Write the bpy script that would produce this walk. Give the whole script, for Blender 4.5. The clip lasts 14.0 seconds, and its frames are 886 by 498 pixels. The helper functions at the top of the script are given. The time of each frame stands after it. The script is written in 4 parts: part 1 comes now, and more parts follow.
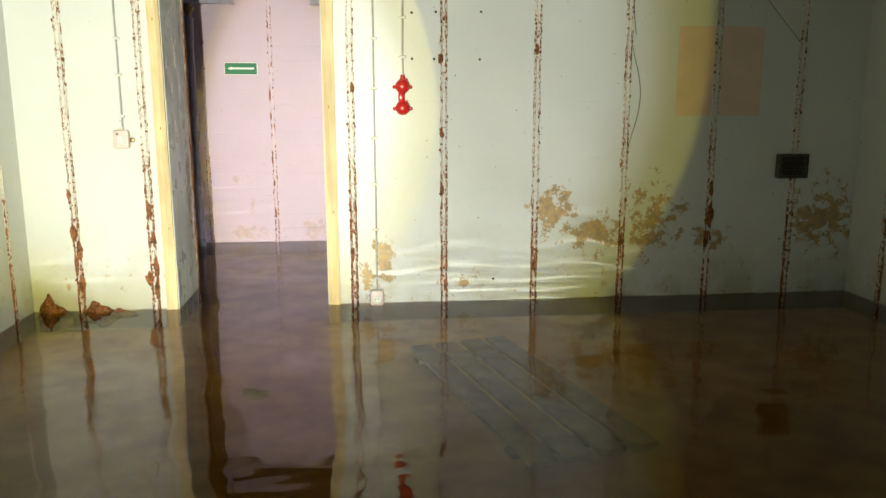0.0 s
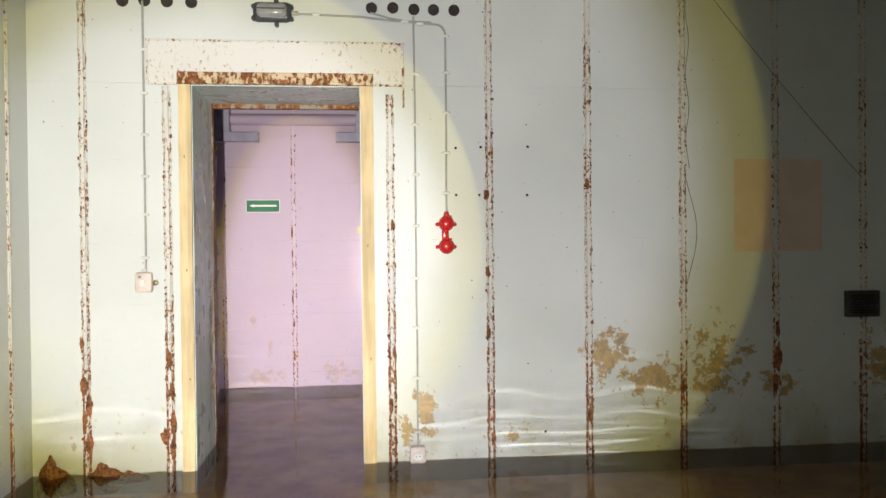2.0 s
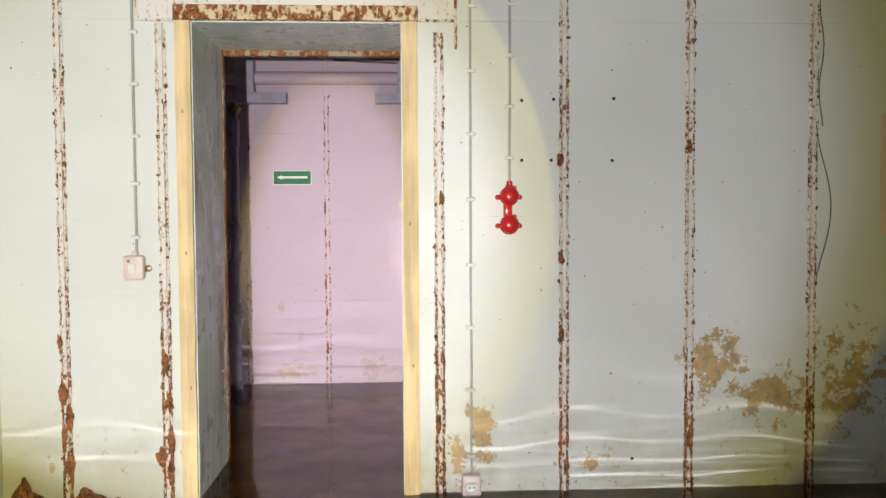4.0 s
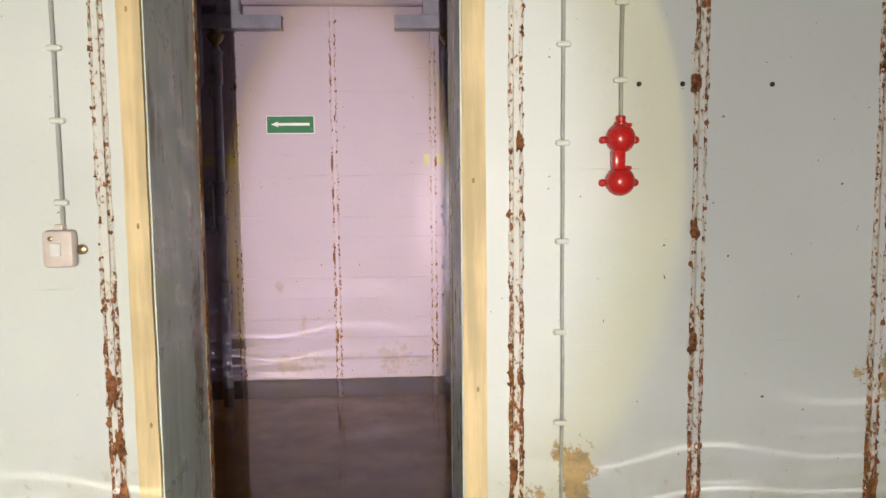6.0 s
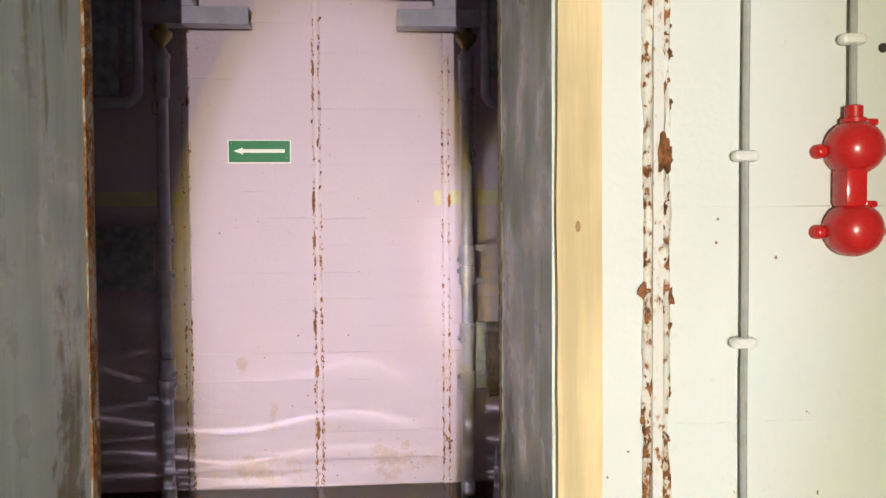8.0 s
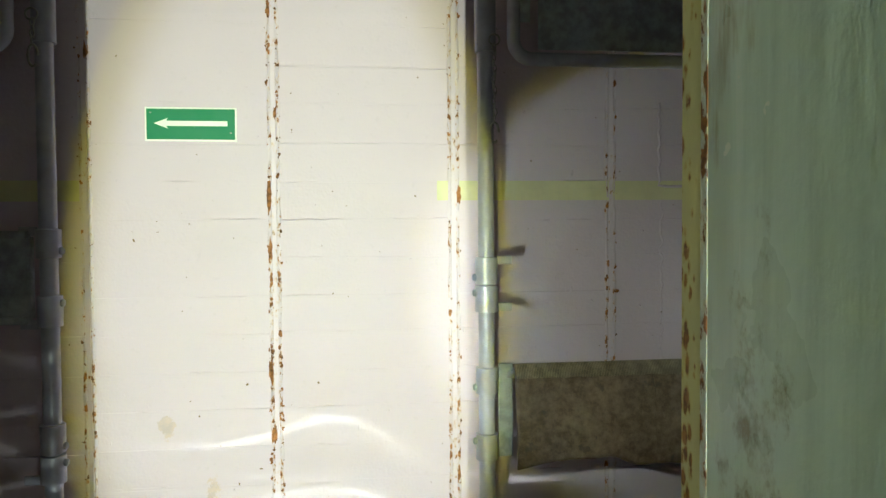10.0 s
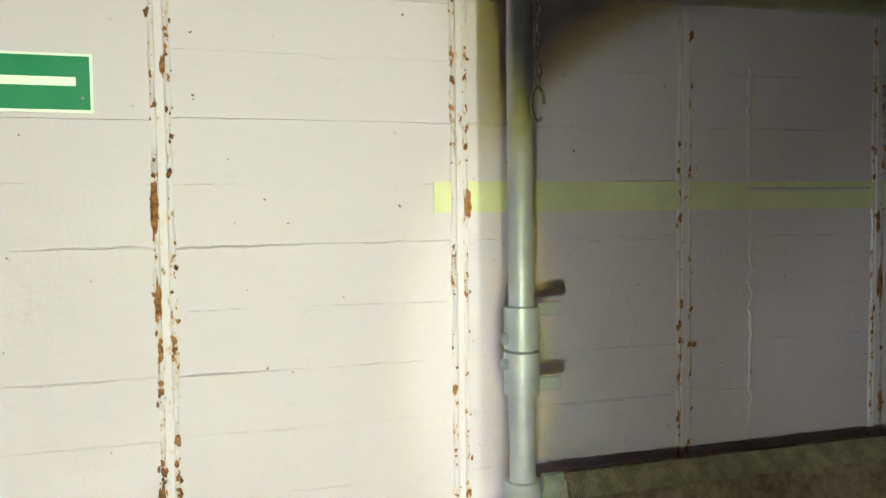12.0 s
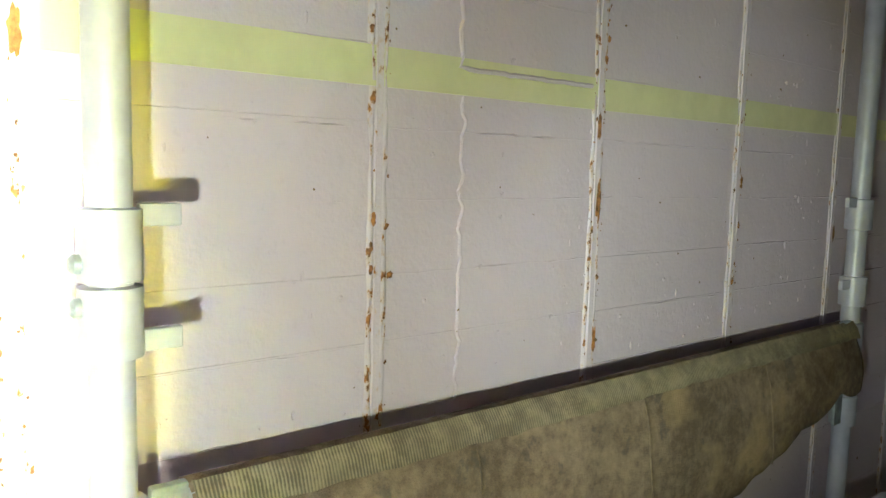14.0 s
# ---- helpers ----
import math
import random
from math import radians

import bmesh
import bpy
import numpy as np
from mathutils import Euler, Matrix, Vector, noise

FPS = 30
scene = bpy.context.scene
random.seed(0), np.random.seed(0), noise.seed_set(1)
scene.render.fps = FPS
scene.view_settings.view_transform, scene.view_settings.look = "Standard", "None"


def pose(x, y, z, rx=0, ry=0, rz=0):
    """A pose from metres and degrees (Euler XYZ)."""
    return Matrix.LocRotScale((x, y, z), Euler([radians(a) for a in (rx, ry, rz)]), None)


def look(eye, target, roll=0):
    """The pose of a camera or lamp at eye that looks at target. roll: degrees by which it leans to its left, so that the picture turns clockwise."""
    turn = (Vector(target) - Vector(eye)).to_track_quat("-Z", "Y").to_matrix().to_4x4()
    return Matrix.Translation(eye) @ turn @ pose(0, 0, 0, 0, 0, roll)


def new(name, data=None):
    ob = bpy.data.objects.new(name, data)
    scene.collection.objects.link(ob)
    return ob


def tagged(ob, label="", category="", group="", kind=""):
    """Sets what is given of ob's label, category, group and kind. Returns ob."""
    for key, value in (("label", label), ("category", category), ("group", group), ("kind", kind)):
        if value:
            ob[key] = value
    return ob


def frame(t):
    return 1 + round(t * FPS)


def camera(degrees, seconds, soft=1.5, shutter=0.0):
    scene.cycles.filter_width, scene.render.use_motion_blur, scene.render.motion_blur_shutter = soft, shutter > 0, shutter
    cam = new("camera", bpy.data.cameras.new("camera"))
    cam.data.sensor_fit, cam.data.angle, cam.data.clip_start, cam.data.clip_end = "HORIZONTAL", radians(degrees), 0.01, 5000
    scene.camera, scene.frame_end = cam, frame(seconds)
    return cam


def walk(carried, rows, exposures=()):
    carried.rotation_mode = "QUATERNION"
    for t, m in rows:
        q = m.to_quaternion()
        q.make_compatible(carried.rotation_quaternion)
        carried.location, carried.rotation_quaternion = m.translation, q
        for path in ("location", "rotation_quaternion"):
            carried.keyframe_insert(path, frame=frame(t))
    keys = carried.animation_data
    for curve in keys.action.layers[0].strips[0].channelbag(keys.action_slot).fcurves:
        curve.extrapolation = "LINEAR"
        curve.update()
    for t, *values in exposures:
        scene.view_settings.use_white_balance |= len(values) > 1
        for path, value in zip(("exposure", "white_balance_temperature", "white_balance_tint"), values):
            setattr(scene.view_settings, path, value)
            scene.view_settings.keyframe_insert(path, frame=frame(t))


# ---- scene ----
# ---- camera and walk ----
cam = camera(61.1, 14.0)
PATH = [
    (0, (0.623, 0.134, 1.38), (0.819, 2.091, 1.014), -0.1),
    (0.5, (0.551, 0.135, 1.42), (0.755, 2.119, 1.266), 0.1),
    (1, (0.408, 0.186, 1.409), (0.641, 2.17, 1.324), 0.2),
    (1.5, (0.361, 0.267, 1.417), (0.594, 2.253, 1.372), -0.2),
    (2, (0.386, 0.508, 1.411), (0.599, 2.496, 1.392), -0.6),
    (2.5, (0.431, 0.752, 1.422), (0.598, 2.745, 1.393), -0.7),
    (3, (0.423, 0.908, 1.405), (0.554, 2.904, 1.365), -0.9),
    (3.2, (0.452, 0.961, 1.405), (0.548, 2.958, 1.356), -0.8),
    (5.3, (0.301, 2.039, 1.419), (0.406, 4.032, 1.288), 0.2),
    (5.5, (0.305, 2.115, 1.418), (0.397, 4.107, 1.271), -0.2),
    (6, (0.215, 2.366, 1.398), (0.321, 4.354, 1.214), -0.6),
    (6.5, (0.103, 2.687, 1.401), (0.244, 4.673, 1.212), -0.3),
    (7, (0.09, 2.846, 1.421), (0.259, 4.832, 1.253), -0.4),
    (7.5, (0.127, 3.132, 1.396), (0.281, 5.123, 1.298), -0.4),
    (7.7, (0.146, 3.242, 1.4), (0.285, 5.236, 1.329), -0.4),
    (9.8, (0.036, 4.217, 1.402), (0.294, 6.2, 1.339), -0.2),
    (10, (0.06, 4.322, 1.404), (0.31, 6.305, 1.341), -0.4),
    (10.5, (0.127, 4.602, 1.422), (0.341, 6.59, 1.398), -1.0),
    (11, (0.094, 4.766, 1.431), (0.345, 6.75, 1.409), -1.2),
    (11.5, (0.025, 4.991, 1.423), (0.379, 6.959, 1.348), -0.8),
    (12, (-0.054, 5.245, 1.482), (0.495, 7.165, 1.387), -0.7),
    (12.5, (-0.023, 5.312, 1.49), (0.734, 7.158, 1.353), 0.2),
    (13.2, (0.073, 5.455, 1.43), (1.036, 7.196, 1.229), 0.5),
    (13.6, (0.177, 5.662, 1.36), (1.306, 7.301, 1.173), 1.1),
    (14, (0.243, 5.695, 1.357), (1.496, 7.24, 1.146), 1.5),
]
EXPOSURES = [
    (0.0, 0.6, 6650, 9), (0.6, 0.5, 6250, 20), (3.2, 0.35, 6150, 23), (5.3, 0.1, 6300, 23), (7.7, 0.25, 6450, 23),
    (9.8, 0.75, 6250, -22), (12.0, 0.6, 6550, -26), (12.5, 0.7, 6800, -25), (13.2, 1.0, 6800, -27), (13.6, 1.65, 6800, -26), (14.0, 2.4, 6700, -25),
]
walk(cam, [(t, look(eye, target, roll)) for t, eye, target, roll in PATH], EXPOSURES)

# ---- plan, in metres ----
WATER, SILT = 0.25, 0.14         # the flood's surface and the silt on the floor
YA, YBACK, YB = 4.48, 4.99, 6.686   # front and back of the door wall, far wall of the bunk room
XL, XR = -1.28, 3.61             # side walls of the first room
DL, DR, DT = -0.478, 0.383, 2.229  # doorway
CEIL, CEIL2 = 2.95, 2.75

# ---- world and light ----
world = bpy.data.worlds.new("world")
scene.world = world
world.use_nodes = True
world.node_tree.nodes["Background"].inputs[0].default_value = (0.02, 0.02, 0.022, 1)
world.node_tree.nodes["Background"].inputs[1].default_value = 0.05


def spot(name, eye, target, watts, angle, blend, colour, radius=0.012, wide=1.0):
    """A torch cone; wide stretches it sideways into an oval."""
    data = bpy.data.lights.new(name, "SPOT")
    data.energy, data.spot_size, data.spot_blend, data.color, data.shadow_soft_size = watts, radians(angle), blend, colour, radius
    ob = new(name, data)
    ob.matrix_world = look(eye, target) @ Matrix.Diagonal((wide, 1, 1, 1))
    return ob


def glint_stand_in(name, eye, target, watts, angle, colour, scale, seed, reach):
    """Torchlight thrown up from the rippled flood, stood in for by an added lamp at the water whose beam is broken into
    wavering bright lines.
    """
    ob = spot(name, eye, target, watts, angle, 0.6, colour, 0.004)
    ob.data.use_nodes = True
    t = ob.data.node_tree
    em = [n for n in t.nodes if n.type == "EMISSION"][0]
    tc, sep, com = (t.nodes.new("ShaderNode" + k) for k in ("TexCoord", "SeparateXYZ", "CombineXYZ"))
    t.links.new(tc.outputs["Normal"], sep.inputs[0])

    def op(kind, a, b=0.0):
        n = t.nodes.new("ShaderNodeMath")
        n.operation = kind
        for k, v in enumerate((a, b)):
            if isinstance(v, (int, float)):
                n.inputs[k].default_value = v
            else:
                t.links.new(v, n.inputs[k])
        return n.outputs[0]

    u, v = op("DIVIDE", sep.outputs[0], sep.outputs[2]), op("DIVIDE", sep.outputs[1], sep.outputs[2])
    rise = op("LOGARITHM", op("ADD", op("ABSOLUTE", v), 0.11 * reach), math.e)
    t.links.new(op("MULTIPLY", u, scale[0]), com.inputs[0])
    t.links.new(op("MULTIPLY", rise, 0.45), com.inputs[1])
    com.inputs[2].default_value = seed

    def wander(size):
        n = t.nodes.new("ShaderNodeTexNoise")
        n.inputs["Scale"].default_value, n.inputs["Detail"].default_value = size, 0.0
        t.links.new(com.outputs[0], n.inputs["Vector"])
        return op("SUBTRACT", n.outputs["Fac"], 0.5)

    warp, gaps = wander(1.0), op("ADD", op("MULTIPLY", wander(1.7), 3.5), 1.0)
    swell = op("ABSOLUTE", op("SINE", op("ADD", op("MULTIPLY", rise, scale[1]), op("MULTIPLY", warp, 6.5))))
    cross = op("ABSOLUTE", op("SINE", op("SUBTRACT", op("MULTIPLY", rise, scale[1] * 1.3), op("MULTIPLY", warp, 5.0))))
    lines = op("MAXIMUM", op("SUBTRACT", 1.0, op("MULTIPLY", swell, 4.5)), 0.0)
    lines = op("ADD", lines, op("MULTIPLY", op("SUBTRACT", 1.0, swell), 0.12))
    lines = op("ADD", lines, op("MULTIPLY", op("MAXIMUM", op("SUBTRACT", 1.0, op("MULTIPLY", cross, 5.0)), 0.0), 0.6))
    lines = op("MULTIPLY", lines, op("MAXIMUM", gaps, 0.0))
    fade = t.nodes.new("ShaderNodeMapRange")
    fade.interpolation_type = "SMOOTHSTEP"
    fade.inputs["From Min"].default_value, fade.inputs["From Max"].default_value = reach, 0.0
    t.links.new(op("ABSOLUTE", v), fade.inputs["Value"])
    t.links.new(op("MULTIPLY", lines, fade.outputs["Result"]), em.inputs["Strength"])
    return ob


COOL, RIM, SPILL = (0.76, 0.80, 1.0), (1.0, 0.87, 0.10), (0.95, 1.0, 0.80)
# one carried torch; fixed lamps along its way stand in for it, all lit
TORCH = (0.22, 0.12, 1.22)       # the hand torch in the first room: cool beam with a yellow rim
spot("torch_beam", TORCH, (0.36, YA, 1.65), 285, 52, 0.45, COOL)
spot("torch_rim", TORCH, (0.36, YA, 1.65), 120, 55, 0.07, RIM)
spot("torch_core", TORCH, (-0.38, YA, 1.38), 235, 34.5, 0.35, COOL)
spot("torch_core_rim", TORCH, (-0.38, YA, 1.38), 140, 37, 0.05, RIM)
spot("torch_spill", TORCH, (0.6, YA, 0.6), 20, 150, 0.6, SPILL)
# added stronger oval lamp lights the flooded floor, as the torch tipped down would
spot("torch_low_fill", TORCH, (0.2, 2.5, 0.0), 2300, 31, 0.55, (1.0, 0.96, 0.85), wide=2.05)
# added lamp for the torchlight mirrored off the water; no real source stands here
glint_stand_in("water_glint_stand_in", (0.3, 1.5, WATER + 0.03), (0.3, YA, WATER + 0.03), 230, 76, (1.0, 1.0, 0.9), (5.0, 7.5), 0.0, 0.24)
TORCH_IN = (-0.01, 4.8, 1.18)    # fixed stand-in for the torch held in the doorway
spot("inner_torch_beam", TORCH_IN, (-0.09, YB, 1.1), 62, 75, 0.3, COOL, 0.008, 0.47)
spot("inner_torch_rim", TORCH_IN, (-0.09, YB, 1.1), 31, 77, 0.08, RIM, 0.008, 0.475)
# the same kind of added lamp, for ripple light on the far wall
glint_stand_in("inner_water_glint_stand_in", (-0.15, 5.3, WATER + 0.03), (-0.15, YB, WATER + 0.03), 48, 84, (1.0, 1.0, 1.0), (2.4, 7.0), 3.0, 0.8)
TORCH_END = (0.08, 5.68, 1.14)   # fixed stand-in for the torch turned along the bunks
spot("turned_torch_beam", TORCH_END, (0.92, YB, 1.2), 10.5, 60, 0.2, COOL, 0.004)
spot("turned_torch_rim", TORCH_END, (0.92, YB, 1.2), 4.5, 64, 0.15, RIM, 0.004)
spot("turned_torch_core", TORCH_END, (2.1, YB, 1.15), 16, 46, 1.0, (0.95, 0.97, 1.0), 0.004)

# ---- materials ----


def nodes_of(name):
    m = bpy.data.materials.new(name)
    m.use_nodes = True
    t = m.node_tree
    return m, t, t.nodes["Principled BSDF"]


def add(t, kind, **sockets):
    n = t.nodes.new(kind)
    for key, value in sockets.items():
        n.inputs[key.replace("_", " ")].default_value = value
    return n


def noise_node(t, scale, detail=4.0, rough=0.55, stretch=None, coords="Object"):
    tc = t.nodes.new("ShaderNodeTexCoord")
    n = add(t, "ShaderNodeTexNoise", Scale=scale, Detail=detail, Roughness=rough)
    if stretch:
        mp = t.nodes.new("ShaderNodeMapping")
        mp.inputs["Scale"].default_value = stretch
        t.links.new(tc.outputs[coords], mp.inputs["Vector"])
        t.links.new(mp.outputs["Vector"], n.inputs["Vector"])
    else:
        t.links.new(tc.outputs[coords], n.inputs["Vector"])
    return n.outputs["Fac"]


def ramp(t, fac, lo, hi, a=0.0, b=1.0):
    n = add(t, "ShaderNodeMapRange")
    n.interpolation_type = "SMOOTHSTEP"
    n.inputs["From Min"].default_value, n.inputs["From Max"].default_value = lo, hi
    n.inputs["To Min"].default_value, n.inputs["To Max"].default_value = a, b
    t.links.new(fac, n.inputs["Value"])
    return n.outputs["Result"]


def maths(t, op, a, b=0.0):
    n = t.nodes.new("ShaderNodeMath")
    n.operation = op
    for i, v in enumerate((a, b)):
        if isinstance(v, (int, float)):
            n.inputs[i].default_value = v
        else:
            t.links.new(v, n.inputs[i])
    return n.outputs[0]


def blend(t, fac, a, b):
    n = t.nodes.new("ShaderNodeMix")
    n.data_type = "RGBA"
    for key, v in (("Factor", fac), ("A", a), ("B", b)):
        sock = [s for s in n.inputs if s.name == key and s.type == ("VALUE" if key == "Factor" else "RGBA")][0]
        if isinstance(v, (tuple, float, int)):
            sock.default_value = (*v, 1) if isinstance(v, tuple) else v
        else:
            t.links.new(v, sock)
    return [s for s in n.outputs if s.type == "RGBA"][0]


def bump(t, bsdf, height, strength, distance=0.004):
    n = add(t, "ShaderNodeBump", Strength=strength, Distance=distance)
    t.links.new(height, n.inputs["Height"])
    t.links.new(n.outputs["Normal"], bsdf.inputs["Normal"])


def axes(t):
    tc = t.nodes.new("ShaderNodeTexCoord")
    s = t.nodes.new("ShaderNodeSeparateXYZ")
    t.links.new(tc.outputs["Object"], s.inputs[0])
    return s.outputs


def blob(t, cx, cz, rx, rz):
    """1 at the middle of an oval on a wall along x, 0 at its edge."""
    x, _, z = axes(t)
    dx = maths(t, "DIVIDE", maths(t, "SUBTRACT", x, cx), rx)
    dz = maths(t, "DIVIDE", maths(t, "SUBTRACT", z, cz), rz)
    d = maths(t, "SQRT", maths(t, "ADD", maths(t, "MULTIPLY", dx, dx), maths(t, "MULTIPLY", dz, dz)))
    return maths(t, "MAXIMUM", maths(t, "SUBTRACT", 1.0, d), 0.0)


OCHRE, OLIVE, BROWN = (0.42, 0.25, 0.06), (0.33, 0.31, 0.12), (0.12, 0.055, 0.02)


def paint(name, colour, stain_blobs=(), low=0.5, rough=0.42, bumps=0.35, mould=OCHRE, damp=1.0):
    """Old gloss paint on a wall: uneven, speckled, with blistered patches where the damp came up."""
    m, t, b = nodes_of(name)
    wide = noise_node(t, 1.3, 3)
    c = blend(t, ramp(t, wide, 0.3, 0.7), tuple(v * 0.93 for v in colour), colour)
    fine = noise_node(t, 55, 3)
    c = blend(t, ramp(t, fine, 0.62, 0.75, 0, 0.25), c, tuple(v * 0.8 for v in colour))
    speck = noise_node(t, 42, 2, 0.5)
    c = blend(t, ramp(t, speck, 0.75, 0.765), c, (0.16, 0.09, 0.04))
    # damp film in patches
    x, y, z = axes(t)
    rise = ramp(t, z, WATER + low, WATER)
    film = maths(t, "MULTIPLY", rise, ramp(t, noise_node(t, 3.2, 5, 0.6), 0.42, 0.62))
    c = blend(t, maths(t, "MULTIPLY", film, 0.4 * damp), c, OLIVE)
    spots = maths(t, "MULTIPLY", rise, ramp(t, noise_node(t, 17, 6, 0.7), 0.6, 0.66))
    c = blend(t, maths(t, "MULTIPLY", spots, 0.8 * damp), c, mould)
    total = None
    for s in stain_blobs:
        k = blob(t, *s)
        total = k if total is None else maths(t, "MAXIMUM", total, k)
    if total is not None:
        n = maths(t, "ADD", noise_node(t, 13, 9, 0.76), maths(t, "MULTIPLY", total, 0.21))
        mask = maths(t, "MULTIPLY", ramp(t, n, 0.61, 0.645), ramp(t, total, 0.02, 0.12))
        inner = blend(t, ramp(t, noise_node(t, 30, 5, 0.7), 0.42, 0.6), (0.46, 0.28, 0.06), (0.27, 0.19, 0.06))
        c = blend(t, maths(t, "MULTIPLY", mask, 0.85 * damp), c, inner)
    c = blend(t, ramp(t, maths(t, "ADD", z, maths(t, "MULTIPLY", noise_node(t, 9, 3), 0.02)), WATER + 0.016, WATER, 0.0, 0.85), c, (0.26, 0.19, 0.09))
    t.links.new(c, b.inputs["Base Color"])
    t.links.new(ramp(t, wide, 0.3, 0.7, rough - 0.08, rough + 0.12), b.inputs["Roughness"])
    h = maths(t, "ADD", noise_node(t, 7, 5, 0.6), maths(t, "MULTIPLY", noise_node(t, 90, 3), 0.22))
    bump(t, b, h, bumps, 0.006)
    return m


def rusty(name, colour, threshold=0.53, scale=38.0, more_low=0.1, rough=0.5):
    """Painted steel or weld with rust breaking through in blisters and runs."""
    m, t, b = nodes_of(name)
    n = maths(t, "ADD", noise_node(t, scale, 5, 0.62, (1, 1, 0.62)), maths(t, "MULTIPLY", maths(t, "SUBTRACT", noise_node(t, 5.0, 3), 0.5), 0.42))
    x, y, z = axes(t)
    n = maths(t, "ADD", n, ramp(t, z, WATER + 1.0, WATER, 0.0, more_low))
    mask = ramp(t, n, threshold, threshold + 0.035)
    rust = blend(t, ramp(t, noise_node(t, 70, 4, 0.7), 0.35, 0.65), (0.11, 0.04, 0.014), (0.36, 0.14, 0.04))
    halo = blend(t, ramp(t, n, threshold - 0.09, threshold, 0, 0.45), colour, (0.5, 0.3, 0.13))
    c = blend(t, mask, halo, rust)
    t.links.new(c, b.inputs["Base Color"])
    t.links.new(ramp(t, mask, 0, 1, rough, 0.9), b.inputs["Roughness"])
    h = maths(t, "ADD", maths(t, "MULTIPLY", mask, 0.8), maths(t, "MULTIPLY", noise_node(t, 110, 4), 0.5))
    bump(t, b, h, 0.7, 0.004)
    return m


def simple(name, colour, rough=0.5, metal=0.0, scale=30.0, spread=0.18, bumps=0.15, stretch=None, dark=None, coords="Object"):
    m, t, b = nodes_of(name)
    dark = dark or tuple(v * (1 - 2 * spread) for v in colour)
    f = maths(t, "ADD", maths(t, "MULTIPLY", noise_node(t, scale, 5, 0.6, stretch, coords), 0.65), maths(t, "MULTIPLY", noise_node(t, scale * 0.17, 3, 0.5, None, coords), 0.35))
    c = blend(t, ramp(t, f, 0.36, 0.64), dark, colour)
    t.links.new(c, b.inputs["Base Color"])
    b.inputs["Metallic"].default_value = metal
    t.links.new(ramp(t, f, 0.35, 0.65, rough + 0.1, rough - 0.06), b.inputs["Roughness"])
    bump(t, b, noise_node(t, scale * 2.5, 4, 0.6, stretch, coords), bumps, 0.003)
    return m


def spotted_edge():
    """Yellowed steel edge with round rust spots that run together."""
    m, t, b = nodes_of("rust_spotted_edge")
    tc, mp, vo = t.nodes.new("ShaderNodeTexCoord"), t.nodes.new("ShaderNodeMapping"), t.nodes.new("ShaderNodeTexVoronoi")
    mp.inputs["Scale"].default_value = (1, 1, 0.55)
    vo.inputs["Scale"].default_value = 85
    t.links.new(tc.outputs["Object"], mp.inputs["Vector"])
    t.links.new(mp.outputs["Vector"], vo.inputs["Vector"])
    x, y, z = axes(t)
    d = maths(t, "ADD", vo.outputs["Distance"], maths(t, "MULTIPLY", maths(t, "SUBTRACT", noise_node(t, 9, 4), 0.5), 0.9))
    d = maths(t, "ADD", d, ramp(t, y, YBACK + 0.014, YBACK - 0.010, -0.16, 0.2))
    d = maths(t, "ADD", d, maths(t, "MULTIPLY", maths(t, "SUBTRACT", noise_node(t, 130, 4, 0.6), 0.5), 0.5))
    d = maths(t, "ADD", d, ramp(t, z, 0.9, 1.25, -0.14, 0.02))
    c = blend(t, ramp(t, d, 0.52, 0.3), (0.66, 0.57, 0.27), (0.50, 0.30, 0.07))
    c = blend(t, ramp(t, d, 0.38, 0.3), c, blend(t, ramp(t, noise_node(t, 90, 4), 0.4, 0.6), (0.17, 0.06, 0.018), (0.36, 0.15, 0.035)))
    t.links.new(c, b.inputs["Base Color"])
    b.inputs["Roughness"].default_value = 0.7
    bump(t, b, noise_node(t, 60, 4), 0.4, 0.003)
    return m


def worn_jamb():
    """Grey-green gloss on the reveals: brush streaks, pale scratches and brown damp runs."""
    m, t, b = nodes_of("grey_green_reveal_paint")
    c = blend(t, ramp(t, noise_node(t, 22, 5, 0.65, (1, 1, 0.06)), 0.35, 0.65), (0.49, 0.55, 0.50), (0.60, 0.665, 0.61))
    c = blend(t, ramp(t, noise_node(t, 34, 4, 0.6, (1, 1, 0.09)), 0.66, 0.70, 0, 0.6), c, (0.66, 0.70, 0.66))
    c = blend(t, ramp(t, noise_node(t, 6, 6, 0.65, (1.6, 1.6, 0.3)), 0.58, 0.68, 0, 0.75), c, (0.22, 0.17, 0.06))
    c = blend(t, ramp(t, noise_node(t, 48, 2, 0.5), 0.73, 0.75), c, (0.7, 0.7, 0.64))
    x, y, z = axes(t)
    dy, dz = maths(t, "DIVIDE", maths(t, "SUBTRACT", y, 4.875), 0.085), maths(t, "DIVIDE", maths(t, "SUBTRACT", z, 0.88), 0.5)
    d = maths(t, "SQRT", maths(t, "ADD", maths(t, "MULTIPLY", dy, dy), maths(t, "MULTIPLY", dz, dz)))
    grime = maths(t, "ADD", maths(t, "SUBTRACT", noise_node(t, 24, 8, 0.75, (1, 1, 0.7)), 0.5), maths(t, "MULTIPLY", maths(t, "SUBTRACT", 1.0, d), 0.34))
    c = blend(t, ramp(t, grime, 0.04, 0.24, 0, 0.92), c, (0.17, 0.145, 0.06))
    t.links.new(c, b.inputs["Base Color"])
    t.links.new(ramp(t, noise_node(t, 9, 4), 0.35, 0.65, 0.25, 0.5), b.inputs["Roughness"])
    bump(t, b, maths(t, "ADD", noise_node(t, 12, 5, 0.6, (1, 1, 0.25)), maths(t, "MULTIPLY", noise_node(t, 60, 3), 0.3)), 0.4, 0.004)
    return m


